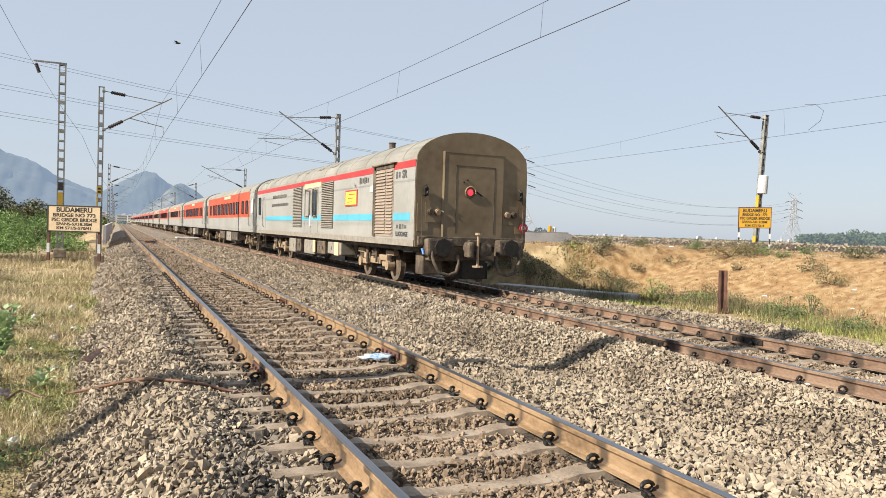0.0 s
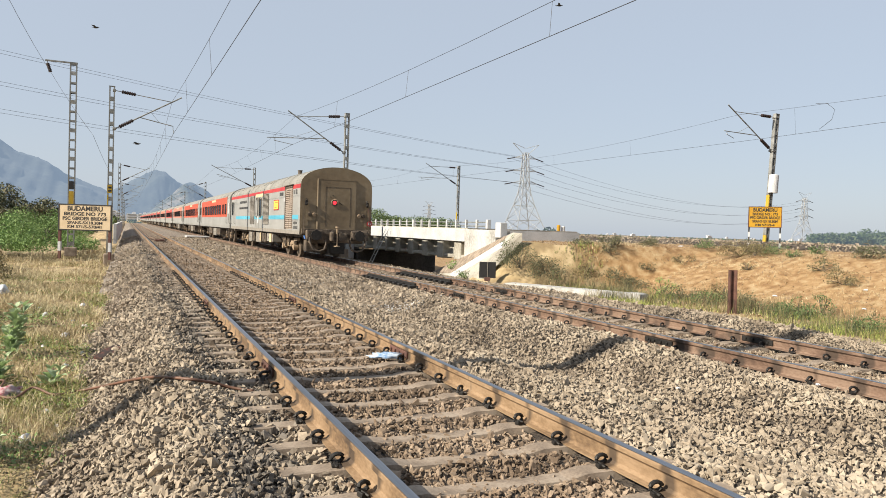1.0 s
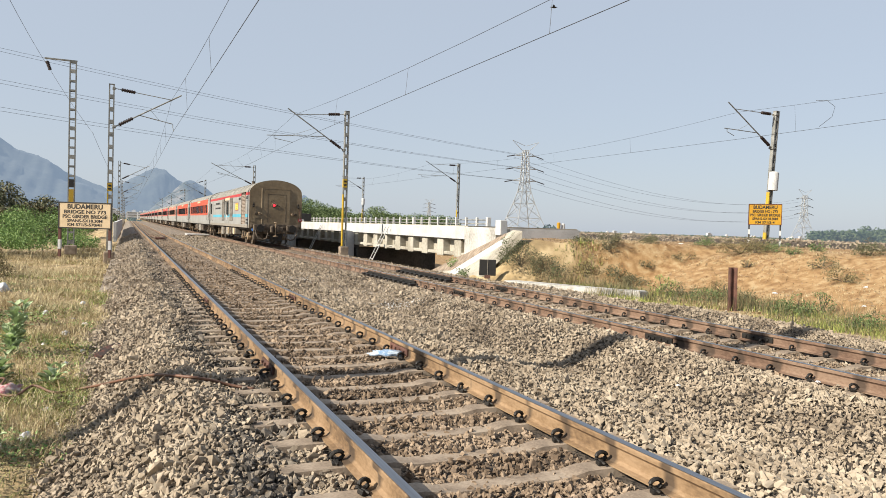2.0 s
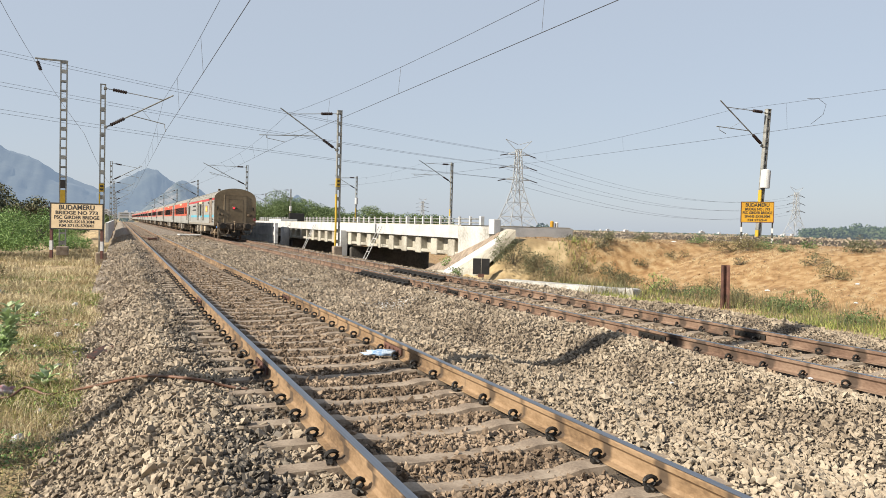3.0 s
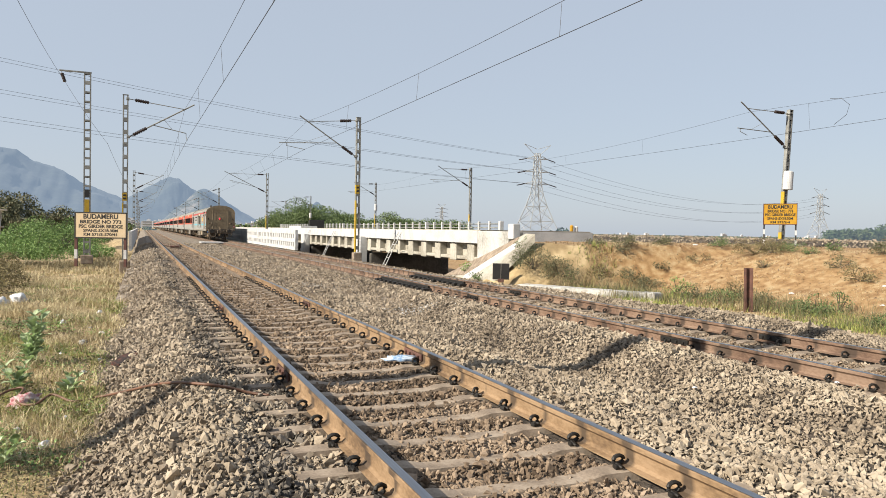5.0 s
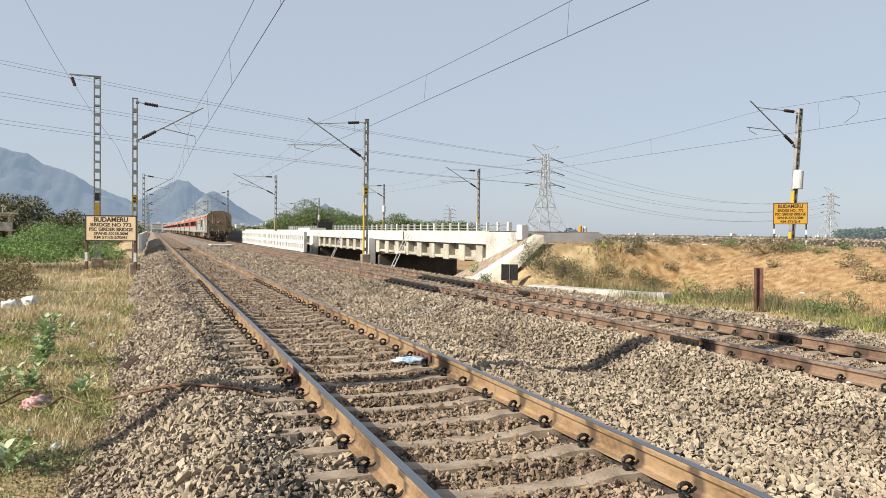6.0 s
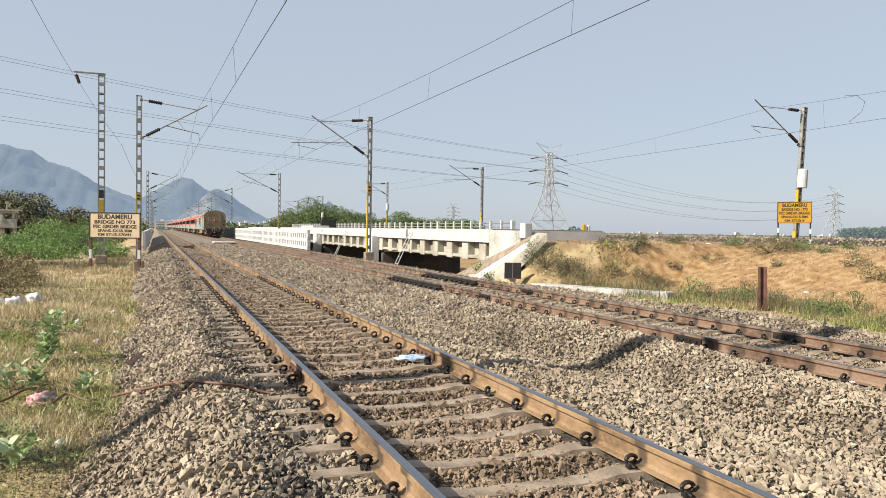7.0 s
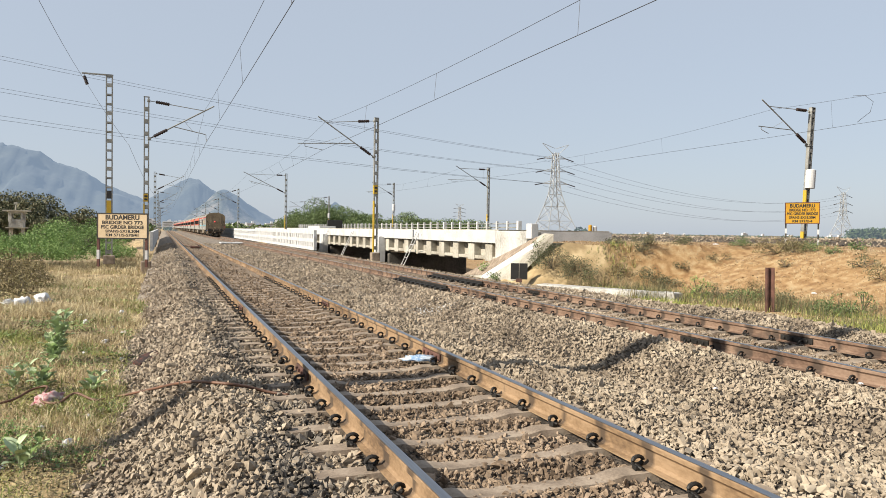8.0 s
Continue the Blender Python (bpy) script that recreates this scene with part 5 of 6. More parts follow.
p = scatter(-0.75, 13.0, -8, 8.6, 160)           # the rest of the bed, round and behind the camera
p = p[(p[:, 0] >= 1.52 * p[:, 1] + 0.4) | (p[:, 1] < 2.6)]
pts.append(p)
sizes.append(0.085 * np.exp(rng.normal(0.0, 0.30, len(p))))
P, S = np.concatenate(pts), np.concatenate(sizes)
ok = clear_of_track(P, X1, 3.58) & clear_of_track(P, X2, 3.2)
edge = (P[:, 0] > -0.55 + 0.18 * np.sin(P[:, 1] * 1.7) + 0.1 * np.sin(P[:, 1] * 4.3) + rng.normal(0, 0.12, len(P))) & (P[:, 0] < 12.75 + rng.normal(0, 0.15, len(P)))
P, S = P[ok & edge], S[ok & edge]
inside = np.minimum(np.abs(P[:, 0] - X1), np.abs(P[:, 0] - X2)) < 0.8
S = np.where(inside, S * 0.95, S)
Z = bed_z(P[:, 0], P[:, 1]) + S * np.where(inside, rng.uniform(-0.1, 0.5, len(P)), rng.uniform(-0.05, 0.6, len(P)))
P3 = np.column_stack([P, Z])
u = rng.random(len(P))
in1, in2 = np.abs(P[:, 0] - X1) < 0.95 + 0.1 * u, np.abs(P[:, 0] - X2) < 0.95 + 0.2 * u
# strip beside the left rail, darkened for soot and the heap's own shade
dark = (np.abs(P[:, 0] - 0.98 - 0.16 * np.sin(P[:, 1] * 1.1)) < 0.34 * u + 0.12) & (u < 0.68)
brown = (in1 | (in2 & (u < 0.5))) & ~dark
stones("ballast", P3[~brown & ~dark], S[~brown & ~dark], "stone", "grey-tan crushed stone ballast round the tracks")
stones("ballast", P3[brown], S[brown], "stone_rust", "rust-brown crushed stone between the rails")
stones("ballast", P3[dark], S[dark], "stone_dark", "crushed stone beside the rail, dark with soot and painted shade")
p = scatter(25.9, 29.2, 8, 60, 60)
stones("ballast", np.column_stack([p, third_bed_z(p[:, 0], p[:, 1]) + 0.02]), 0.14 * np.exp(rng.normal(0, 0.3, len(p))), "stone", "grey stone ballast on the far bank")
p = scatter(15.0, 26, 8, 32, 170)
stones("earth_clods", np.column_stack([p, ground_z(p[:, 0], p[:, 1])]), 0.038 * np.exp(rng.normal(0, 0.5, len(p))), "clod", "loose orange clods on the bank", 3)
p = scatter(15.5, 26.5, 8, 32, 60)
stones("gravel", np.column_stack([p, ground_z(p[:, 0], p[:, 1])]), 0.05 * np.exp(rng.normal(0, 0.4, len(p))), "stone_rust", "loose grey-brown gravel on the earth bank", 3)


# ---- grass ----
def blades(name, p, h, w, mat, label, bend=0.5):
    """Single bent blades, three triangles each made from a tapering strip."""
    n = len(p)
    a, b = rng.uniform(0, math.tau, n), rng.uniform(0, math.tau, n)
    side = np.stack([np.cos(a), np.sin(a), np.zeros(n)], -1) * w[:, None]
    lean = np.stack([np.cos(b), np.sin(b), np.zeros(n)], -1) * (h * bend * rng.random(n))[:, None]
    up = np.array([0, 0, 1.0])
    base = np.column_stack([p, ground_z(p[:, 0], p[:, 1]) - 0.02])
    mid = base + up * (h * 0.6)[:, None] + lean * 0.35
    tip = base + up * h[:, None] + lean
    q = np.stack([base - side, base + side, mid + side * 0.6, mid - side * 0.6], 1)
    t = np.stack([mid - side * 0.6, mid + side * 0.6, tip + side * 0.08, tip - side * 0.08], 1)
    return tagged(quads(name, np.concatenate([q, t]), [mat]), label, "grass", kind="stuff")


def patchy(p, scale, cut):
    """Thins the points to uneven patches; cut may grow along y."""
    f = np.sin(p[:, 0] * scale + 1.3) * np.sin(p[:, 1] * scale * 0.8 + 0.4) + 0.6 * np.sin(p[:, 0] * scale * 2.3 + p[:, 1] * scale * 1.9)
    return p[f + rng.normal(0, 0.45, len(p)) > cut]


def verge(y0, y1, per):
    p = scatter(-10, -0.25, y0, y1, per)
    return p[(p[:, 0] > -0.30 * p[:, 1] - 0.3) & (p[:, 0] < -0.42 + 0.2 * np.sin(p[:, 1] * 1.7) + rng.normal(0, 0.15, len(p)))]


p = np.concatenate([verge(4.5, 10, 2200), verge(10, 20, 1000), verge(20, 34, 380), verge(34, 62, 130)])
p = patchy(p, 1.1, 0.1)
blades("dry_grass", p, rng.uniform(0.02, 0.15, len(p)) * (0.8 + p[:, 1] * 0.04), 0.0013 + 0.00028 * p[:, 1] + 0 * p[:, 0], "dry", "dry straw-coloured grass on the verge", 1.3)
p = patchy(scatter(-7, -0.75, -7, 4.5, 160), 1.1, 0.0)
blades("dry_grass", p, rng.uniform(0.03, 0.14, len(p)), 0.003 + 0 * p[:, 0], "dry", "dry straw-coloured grass beside the tracks", 1.3)
p = np.concatenate([verge(4.5, 10, 3000), verge(10, 22, 1000), verge(22, 46, 200)])
p = patchy(p, 0.9, 0.05 + 0.03 * p[:, 1])
blades("green_grass", p, rng.uniform(0.02, 0.10, len(p)) * (1 + p[:, 1] * 0.02), 0.003 + 0.0003 * p[:, 1], "grass", "green low weeds and grass on the verge", 2.0)
p = scatter(12.5, 16.8, 7, 23.5, 380)
p = patchy(p, 0.8, 0.3)
blades("green_grass", p, rng.uniform(0.05, 0.24, len(p)), 0.0035 + 0.0003 * p[:, 1], "grass", "tall green grass in the ditch", 1.0)
p = patchy(scatter(12.6, 17.5, 7, 23.5, 300), 1.3, 0.7)
blades("dry_grass", p, rng.uniform(0.04, 0.17, len(p)), 0.003 + 0.0003 * p[:, 1], "dry", "dry grass at the foot of the bank", 1.1)
p = patchy(scatter(16.2, 26, 8, 44, 130), 0.9, 0.4)
blades("dry_grass", p, rng.uniform(0.03, 0.12, len(p)), 0.006 + 0 * p[:, 0], "dry", "sparse dry grass on the bank top", 1.4)

p = patchy(np.concatenate([scatter(14.6, 17.6, 10.5, 18.5, 120), scatter(13.9, 16.2, 18.5, 23.2, 150)]), 1.1, 0.1)
blades("tall_grass", p, rng.uniform(0.12, 0.5, len(p)), 0.003 + 0.0003 * p[:, 1], "leaf_dark", "tall olive grass along the slope foot", 0.8)
p = patchy(np.concatenate([scatter(14.6, 17.6, 10.5, 18.5, 60), scatter(13.7, 16.2, 18.5, 23.2, 90)]), 1.4, 0.1)
blades("tall_grass", p, rng.uniform(0.2, 0.7, len(p)), 0.003 + 0.00025 * p[:, 1], "dryleaf", "dry brown stalks along the slope foot", 0.7)


# ---- trees and bushes ----
def leaf_cloud(centres, radii, per, size, squash=0.8):
    """Leaf cards round clump centres, denser to the rim, each tilted at random."""
    out = []
    for c, r in zip(centres, radii):
        n = int(per * r * r)
        d = rng.normal(size=(n, 3))
        d /= np.linalg.norm(d, axis=1)[:, None]
        rr = r * (0.45 + 0.6 * rng.random(n) ** 0.6)
        pos = c + d * rr[:, None] * np.array([1, 1, squash])
        a, b = rng.normal(size=(n, 3)), rng.normal(size=(n, 3))
        a /= np.linalg.norm(a, axis=1)[:, None]
        b -= a * (a * b).sum(1)[:, None]
        b /= np.linalg.norm(b, axis=1)[:, None]
        s = size * rng.uniform(0.5, 1.3, n)[:, None]
        out.append(np.stack([pos - a * s, pos + b * s * 0.45, pos + a * s, pos - b * s * 0.45], 1))
    return np.concatenate(out)


def tree(name, x, y, z, h, w, mat, label, clumps=14, per=60, size=0.22, low=0.35, category="tree", trunk=True):
    t = tagged(new(name), label, category, group="trees" if category == "tree" else "bushes")
    t.location = (x, y, z)
    cs, rs = [], []
    for k in range(clumps):
        a, f = rng.uniform(0, math.tau), rng.random() ** 0.5
        hz_ = h * (low + (0.92 - low) * rng.random() * (1.0 - 0.45 * f))
        cs.append(np.array([math.cos(a) * f * w * 0.5, math.sin(a) * f * w * 0.5, hz_]))
        rs.append(w * rng.uniform(0.13, 0.24))
    bm = bmesh.new()
    tr = max(0.03, h * 0.03)
    if trunk:
        tube(bm, [(0, 0, -0.3), (0.05 * h * 0.3, 0, h * 0.2), (0.02, 0.04, h * 0.45)], tr, 7)
    for c in cs[:8 if trunk else 6]:
        s0 = Vector((0, 0, h * (0.3 if trunk else 0.0)))
        e0 = Vector(c)
        tube(bm, [s0, s0.lerp(e0, 0.5) + Vector((0, 0, h * 0.05)), e0], tr * 0.4, 5)
    part("trunk" if trunk else "stem", bm, "bark", t)
    V = leaf_cloud(cs, rs, per, size)
    V[:, :, 2] = np.maximum(V[:, :, 2], 0.01)
    cr = quads("crown" if trunk else "foliage", V, [mat])
    cr.parent = t
    return t


for x, y, h, w in ((33.5, 158, 8.0, 14), (38, 162, 7.2, 12), (28.5, 166, 5.6, 9), (45, 160, 5.2, 12), (52, 156, 6.6, 12), (57, 160, 5.6, 10), (69, 165, 4.2, 12), (41, 150, 5.8, 9)):
    tree("tree", x, y, -0.3, h, w, "leaf", "spreading green thorn tree past the bridge", 30, 150, 0.17, 0.10)
for x, y, h, w in ((-16, 84, 5.9, 7), (-13.3, 86, 6.4, 7), (-11.0, 82, 5.2, 5.5), (-9.2, 84, 4.6, 5), (-7.4, 86, 3.9, 4.5), (-19, 80, 5.6, 7), (-22, 86, 6.0, 8), (-6.0, 92, 3.4, 4.5)):
    tree("tree", x, y, -0.6, h, w, "leaf_dark", "dull olive scrub tree past the verge", 22, 230, 0.15, 0.15)
for x, y, h, w in ((-9.5, 49, 1.5, 4.0), (-7.6, 50, 1.6, 3.6), (-6.2, 51, 2.9, 3.6), (-5.0, 52, 3.2, 3.2), (-4.2, 54, 2.6, 2.6), (-8.6, 44, 1.5, 2.6), (-11.5, 50, 1.5, 4.2), (-6.6, 45, 1.4, 2.6), (-3.4, 58, 2.0, 2.6), (-3.3, 46.5, 1.2, 2.2), (-4.8, 44.5, 1.3, 2.4), (-5.6, 47.5, 2.0, 2.8), (-2.2, 47.8, 0.9, 1.6)):
    tree("bush", x, y, -0.45, h, w, "leaf_bright", "bright green feathery bush behind the verge", 20, 900, 0.05, 0.03, "bush", False)
for x, y, h, w in ((-3.9, 24, 0.8, 1.3), (-4.3, 27, 0.9, 1.6), (-5.0, 31, 1.0, 1.9), (-4.2, 21, 0.6, 1.0), (-6.2, 36, 1.1, 2.2)):
    tree("bush", x, y, -0.6, h, w, "dryleaf", "dry brown scrub bush on the verge", 14, 1400, 0.04, 0.06, "bush", False)
SCRUB = {"leaf_dark": "dull olive green tuft of scrub on the earth bank", "dryleaf": "dry brownish twiggy scrub on the earth bank", "leaf": "green weedy bush by the earth bank", "leaf_bright": "bright green bush at the foot of the bank"}
for x, y, h, w, mt in (
    (17.11, 23.09, 0.45, 0.60, "leaf_dark"), (17.28, 23.22, 0.50, 1.00, "leaf_dark"), (20.16, 24.33, 0.55, 0.90, "leaf_dark"), (18.51, 22.54, 0.42, 0.65, "leaf_dark"), (20.11, 22.17, 0.50, 0.90, "dryleaf"),
    (21.45, 22.51, 0.35, 0.90, "leaf"), (16.63, 24.18, 0.30, 0.90, "leaf_dark"), (20.06, 19.00, 0.40, 0.45, "dryleaf"), (22.07, 19.86, 0.35, 1.20, "leaf"), (21.71, 18.53, 0.30, 0.60, "leaf"),
    (20.74, 16.55, 0.60, 0.80, "leaf_dark"), (19.86, 15.13, 0.60, 1.00, "dryleaf"), (22.28, 16.03, 0.60, 1.00, "leaf_dark"), (22.85, 18.41, 0.45, 0.70, "leaf"), (16.56, 19.28, 0.75, 0.80, "leaf_bright"),
    (16.74, 18.46, 0.50, 1.00, "leaf_dark"), (16.73, 17.36, 0.55, 1.00, "leaf"), (17.74, 17.73, 0.75, 0.80, "dryleaf"), (16.74, 14.96, 0.40, 1.30, "leaf"), (16.37, 13.71, 0.55, 1.20, "leaf"),
    (17.45, 13.89, 0.75, 0.70, "leaf"), (15.90, 11.44, 0.50, 1.20, "leaf"), (13.57, 23.76, 0.95, 1.70, "leaf_dark"), (13.83, 24.68, 0.70, 0.80, "leaf"), (14.49, 23.31, 0.90, 1.50, "leaf_dark"),
    (14.73, 23.21, 0.50, 0.50, "leaf_bright"), (15.95, 22.95, 0.80, 1.40, "dryleaf"), (17.22, 22.51, 0.70, 1.30, "leaf_dark"), (21.23, 20.47, 0.85, 1.60, "dryleaf"), (21.38, 19.96, 0.60, 1.00, "dryleaf"),
    (13.70, 29.91, 0.55, 0.70, "leaf_bright"), (12.91, 26.95, 0.40, 0.80, "leaf"), (17.53, 21.93, 0.50, 1.00, "leaf_dark"), (17.22, 16.45, 0.50, 1.00, "leaf_dark")):
    tree("bush", x, y, float(ground_z(np.array(x), np.array(y))) - 0.02, h, w, mt, SCRUB[mt], 20, 1500, 0.03, 0.03, "bush", False)
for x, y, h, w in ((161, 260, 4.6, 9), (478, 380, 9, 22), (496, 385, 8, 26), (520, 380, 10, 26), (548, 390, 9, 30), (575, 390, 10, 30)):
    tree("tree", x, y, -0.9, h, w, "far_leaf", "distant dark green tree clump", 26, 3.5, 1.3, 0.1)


def low_weeds(p, size, mat, label):
    """Small leaves lying close over the soil in patches."""
    n = len(p)
    c = np.column_stack([p, ground_z(p[:, 0], p[:, 1]) + rng.uniform(0.01, 0.07, n)])
    a = rng.normal(size=(n, 3)) * np.array([1, 1, 0.35])
    a /= np.linalg.norm(a, axis=1)[:, None]
    b = np.cross(a, rng.normal(0, 0.35, (n, 3)) + np.array([0, 0, 1.0]))
    b /= np.linalg.norm(b, axis=1)[:, None]
    s = (size * rng.uniform(0.5, 1.4, n) * (0.8 + 0.05 * p[:, 1]))[:, None]
    tagged(quads("low_weeds", np.stack([c - a * s, c + b * s * 0.6, c + a * s, c - b * s * 0.6], 1), [mat]), label, "weeds", kind="stuff")


p = patchy(np.concatenate([verge(4.5, 9, 2200), verge(9, 18, 600), verge(18, 34, 120)]), 1.7, 0.5)
low_weeds(p, 0.016, "leaf_bright", "small bright green creeping weeds on the verge")
p = patchy(np.concatenate([verge(4.5, 9, 1800), verge(9, 18, 700), verge(18, 34, 200)]), 1.3, 0.0)
low_weeds(p, 0.014, "dryleaf", "dry brown leaf litter on the verge")


# ---- broad-leaved weeds ----
def leaf_mesh():
    bm = bmesh.new()
    rows = []
    for f, w, z in ((0.0, 0.012, 0.0), (0.25, 0.042, 0.018), (0.55, 0.052, 0.030), (0.82, 0.032, 0.026), (1.0, 0.004, 0.012)):
        rows.append([bm.verts.new((s * w, f * 0.17, z + abs(s) * 0.012)) for s in (-1, 0, 1)])
    for a, b in zip(rows, rows[1:]):
        for k in (0, 1):
            bm.faces.new((a[k], a[k + 1], b[k + 1], b[k]))
    bmesh.ops.solidify(bm, geom=bm.faces[:], thickness=0.002)
    return mesh_of("leaf", bm, "milkweed")


LEAF_ME = leaf_mesh()


def milkweed(x, y, h, stems):
    t = tagged(new("milkweed_plant"), "broad-leaved pale green weed on the verge", "plant", group="weeds")
    t.location = (x, y, -0.62)
    for k in range(stems):
        a = rng.uniform(0, math.tau)
        top = Vector((math.cos(a) * 0.14 * k / max(1, stems - 1), math.sin(a) * 0.14, h * rng.uniform(0.7, 1.0)))
        bm = bmesh.new()
        tube(bm, [(0, 0, 0), top * 0.5, top], 0.008, 5)
        st = part("stem", bm, "milkweed", t)
        n = max(3, int(h / 0.10))
        for i in range(n):
            f = 0.18 + 0.82 * i / (n - 1)
            for j in (0, 1):
                lf = new("leaf", LEAF_ME)
                lf.parent = st
                s = rng.uniform(0.85, 1.3) * (0.65 if i == n - 1 else 1.0)
                lf.matrix_basis = Matrix.Translation(top * f) @ Euler((radians(rng.uniform(8, 45)), 0, a + i * 1.57 + j * math.pi + rng.normal(0, 0.2))).to_matrix().to_4x4() @ Matrix.Scale(s, 4)


for x, y, h, n in ((-1.46, 12.3, 0.74, 4), (-1.52, 12.0, 0.5, 3), (-1.36, 9.95, 0.42, 3), (-0.82, 9.75, 0.26, 2), (-1.12, 6.95, 0.24, 2), (-1.75, 10.3, 0.28, 2)):
    milkweed(x, y, h, n)


# ---- litter and small things ----
def crumple(name, x, y, z, sx, sy, sz, mat, label, category="litter"):
    bm = bmesh.new()
    bmesh.ops.create_icosphere(bm, subdivisions=3, radius=1.0)
    k = rng.uniform(0, 50)
    for v in bm.verts:
        f = 0.75 + 0.5 * noise.noise(v.co * 2.3 + Vector((k, 0, 0))) + 0.25 * noise.noise(v.co * 6 + Vector((0, k, 0)))
        v.co = Vector((v.co.x * sx * f, v.co.y * sy * f, max(v.co.z, -0.3) * sz * f))
    o = part(name, bm, mat, smooth=True)
    if not -0.5 < x < 12:
        z = float(ground_z(np.array(x), np.array(y))) + sz * 0.25
    o.matrix_world = pose(x, y, z, 0, 0, rng.uniform(0, 360))
    return tagged(o, label, category, group="scattered litter")


crumple("plastic_wrapper", 3.02, 8.45, -0.13, 0.30, 0.11, 0.06, "plastic_blue", "blue and white foil wrapper between the rails").matrix_world = pose(2.98, 8.42, -0.13, 0, 0, -14)
for x, y, s in ((-3.2, 20.4, 0.30), (-2.9, 21.2, 0.30), (-0.85, 7.75, 0.085), (-1.0, 7.55, 0.05), (-0.55, 9.0, 0.05), (-0.95, 14.2, 0.10), (-1.9, 15.8, 0.09), (-2.6, 24, 0.12), (-0.9, 18.6, 0.09), (-1.2, 13.2, 0.05), (-0.75, 11.2, 0.06), (-2.3, 19, 0.08), (-0.6, 8.1, 0.04), (-3.6, 20.8, 0.2), (-2.6, 22.5, 0.12), (-1.5, 16.9, 0.1), (-0.7, 15.2, 0.07), (-1.7, 18.0, 0.08), (-0.75, 8.6, 0.06), (-1.15, 8.3, 0.06), (-0.6, 12.2, 0.06), (-0.9, 10.4, 0.07), (-1.3, 7.2, 0.05)):
    crumple("plastic_bag", x, y, -0.58, s, s * 0.8, s * 0.7, "plastic_white", "crumpled white plastic bag on the grass")
for x, y, s in ((-2.0, 22.0, 0.14), (-0.95, 16.2, 0.05), (-2.5, 25.5, 0.12)):
    crumple("plastic_bag", x, y, -0.58, s, s * 0.6, s * 0.4, "tarp", "crumpled blue plastic scrap on the grass")
for x, y, z, s in ((5.6, 6.2, -0.2, 0.035), (7.4, 5.9, -0.2, 0.04), (6.4, 7.3, -0.2, 0.03), (18.5, 16.4, 0.1, 0.10), (19.6, 14.2, 0.35, 0.09), (18.2, 13.2, 0.0, 0.08), (21.5, 24, 0.9, 0.12)):
    crumple("paper_scrap", x, y, float(z), s, s * 0.8, s * 0.4, "plastic_white", "small white paper scrap")
crumple("cloth_scrap", -1.22, 9.45, -0.56, 0.22, 0.18, 0.15, "cloth", "red and white cloth scrap beside the hose", "cloth")


def splash(x, y, w, d):
    """Lime spilt over the stones."""
    p = np.column_stack([rng.normal(x, w, 170), rng.normal(y, d, 170)])
    stones("lime_stones", np.column_stack([p, bed_z(p[:, 0], p[:, 1]) + 0.055]), 0.032 * np.exp(rng.normal(0, 0.3, 170)), "white", "lime-whitened stones between the tracks")


splash(5.4, 14.6, 0.42, 0.35)
splash(4.6, 20.6, 0.3, 0.5)


def hose():
    bm = bmesh.new()
    key = [(-2.6, 9.1, -0.57), (-1.71, 9.39, -0.56), (-1.45, 9.75, -0.50), (-1.28, 9.72, -0.47), (-1.30, 9.35, -0.54), (-1.1, 9.15, -0.55), (-0.95, 9.4, -0.5), (-0.71, 9.10, -0.53), (-0.45, 9.24, -0.53), (-0.15, 8.81, -0.39), (0.13, 8.04, -0.18), (0.33, 7.58, -0.08), (0.57, 7.22, -0.04), (0.79, 7.28, -0.10), (0.98, 7.28, -0.16), (1.19, 7.15, -0.18)]
    key = [Vector(k) for k in key]
    pts = []
    for i in range(len(key) - 1):
        p0, p1, p2, p3 = key[max(i - 1, 0)], key[i], key[i + 1], key[min(i + 2, len(key) - 1)]
        for s in range(6):
            t = s / 6
            pts.append(0.5 * ((2 * p1) + (p2 - p0) * t + (2 * p0 - 5 * p1 + 4 * p2 - p3) * t * t + (3 * p1 - p0 - 3 * p2 + p3) * t ** 3))
    tube(bm, pts, 0.015, 8)
    tagged(part("rubber_hose", bm, "hose", smooth=True), "brown rubber hose lying over the ballast", "hose")


hose()


def burnt_scrap():
    bm = bmesh.new()
    box(bm, (0, 0, 0), (0.50, 0.13, 0.05), 0.01)
    box(bm, (0.12, 0.10, -0.01), (0.34, 0.09, 0.04), 0.01)
    o = part("timber_scrap", bm, "char")
    o.matrix_world = pose(-0.18, 11.2, -0.44, 12, -8, 50)
    tagged(o, "charred reddish timber scrap on the ballast edge", "scrap")


burnt_scrap()


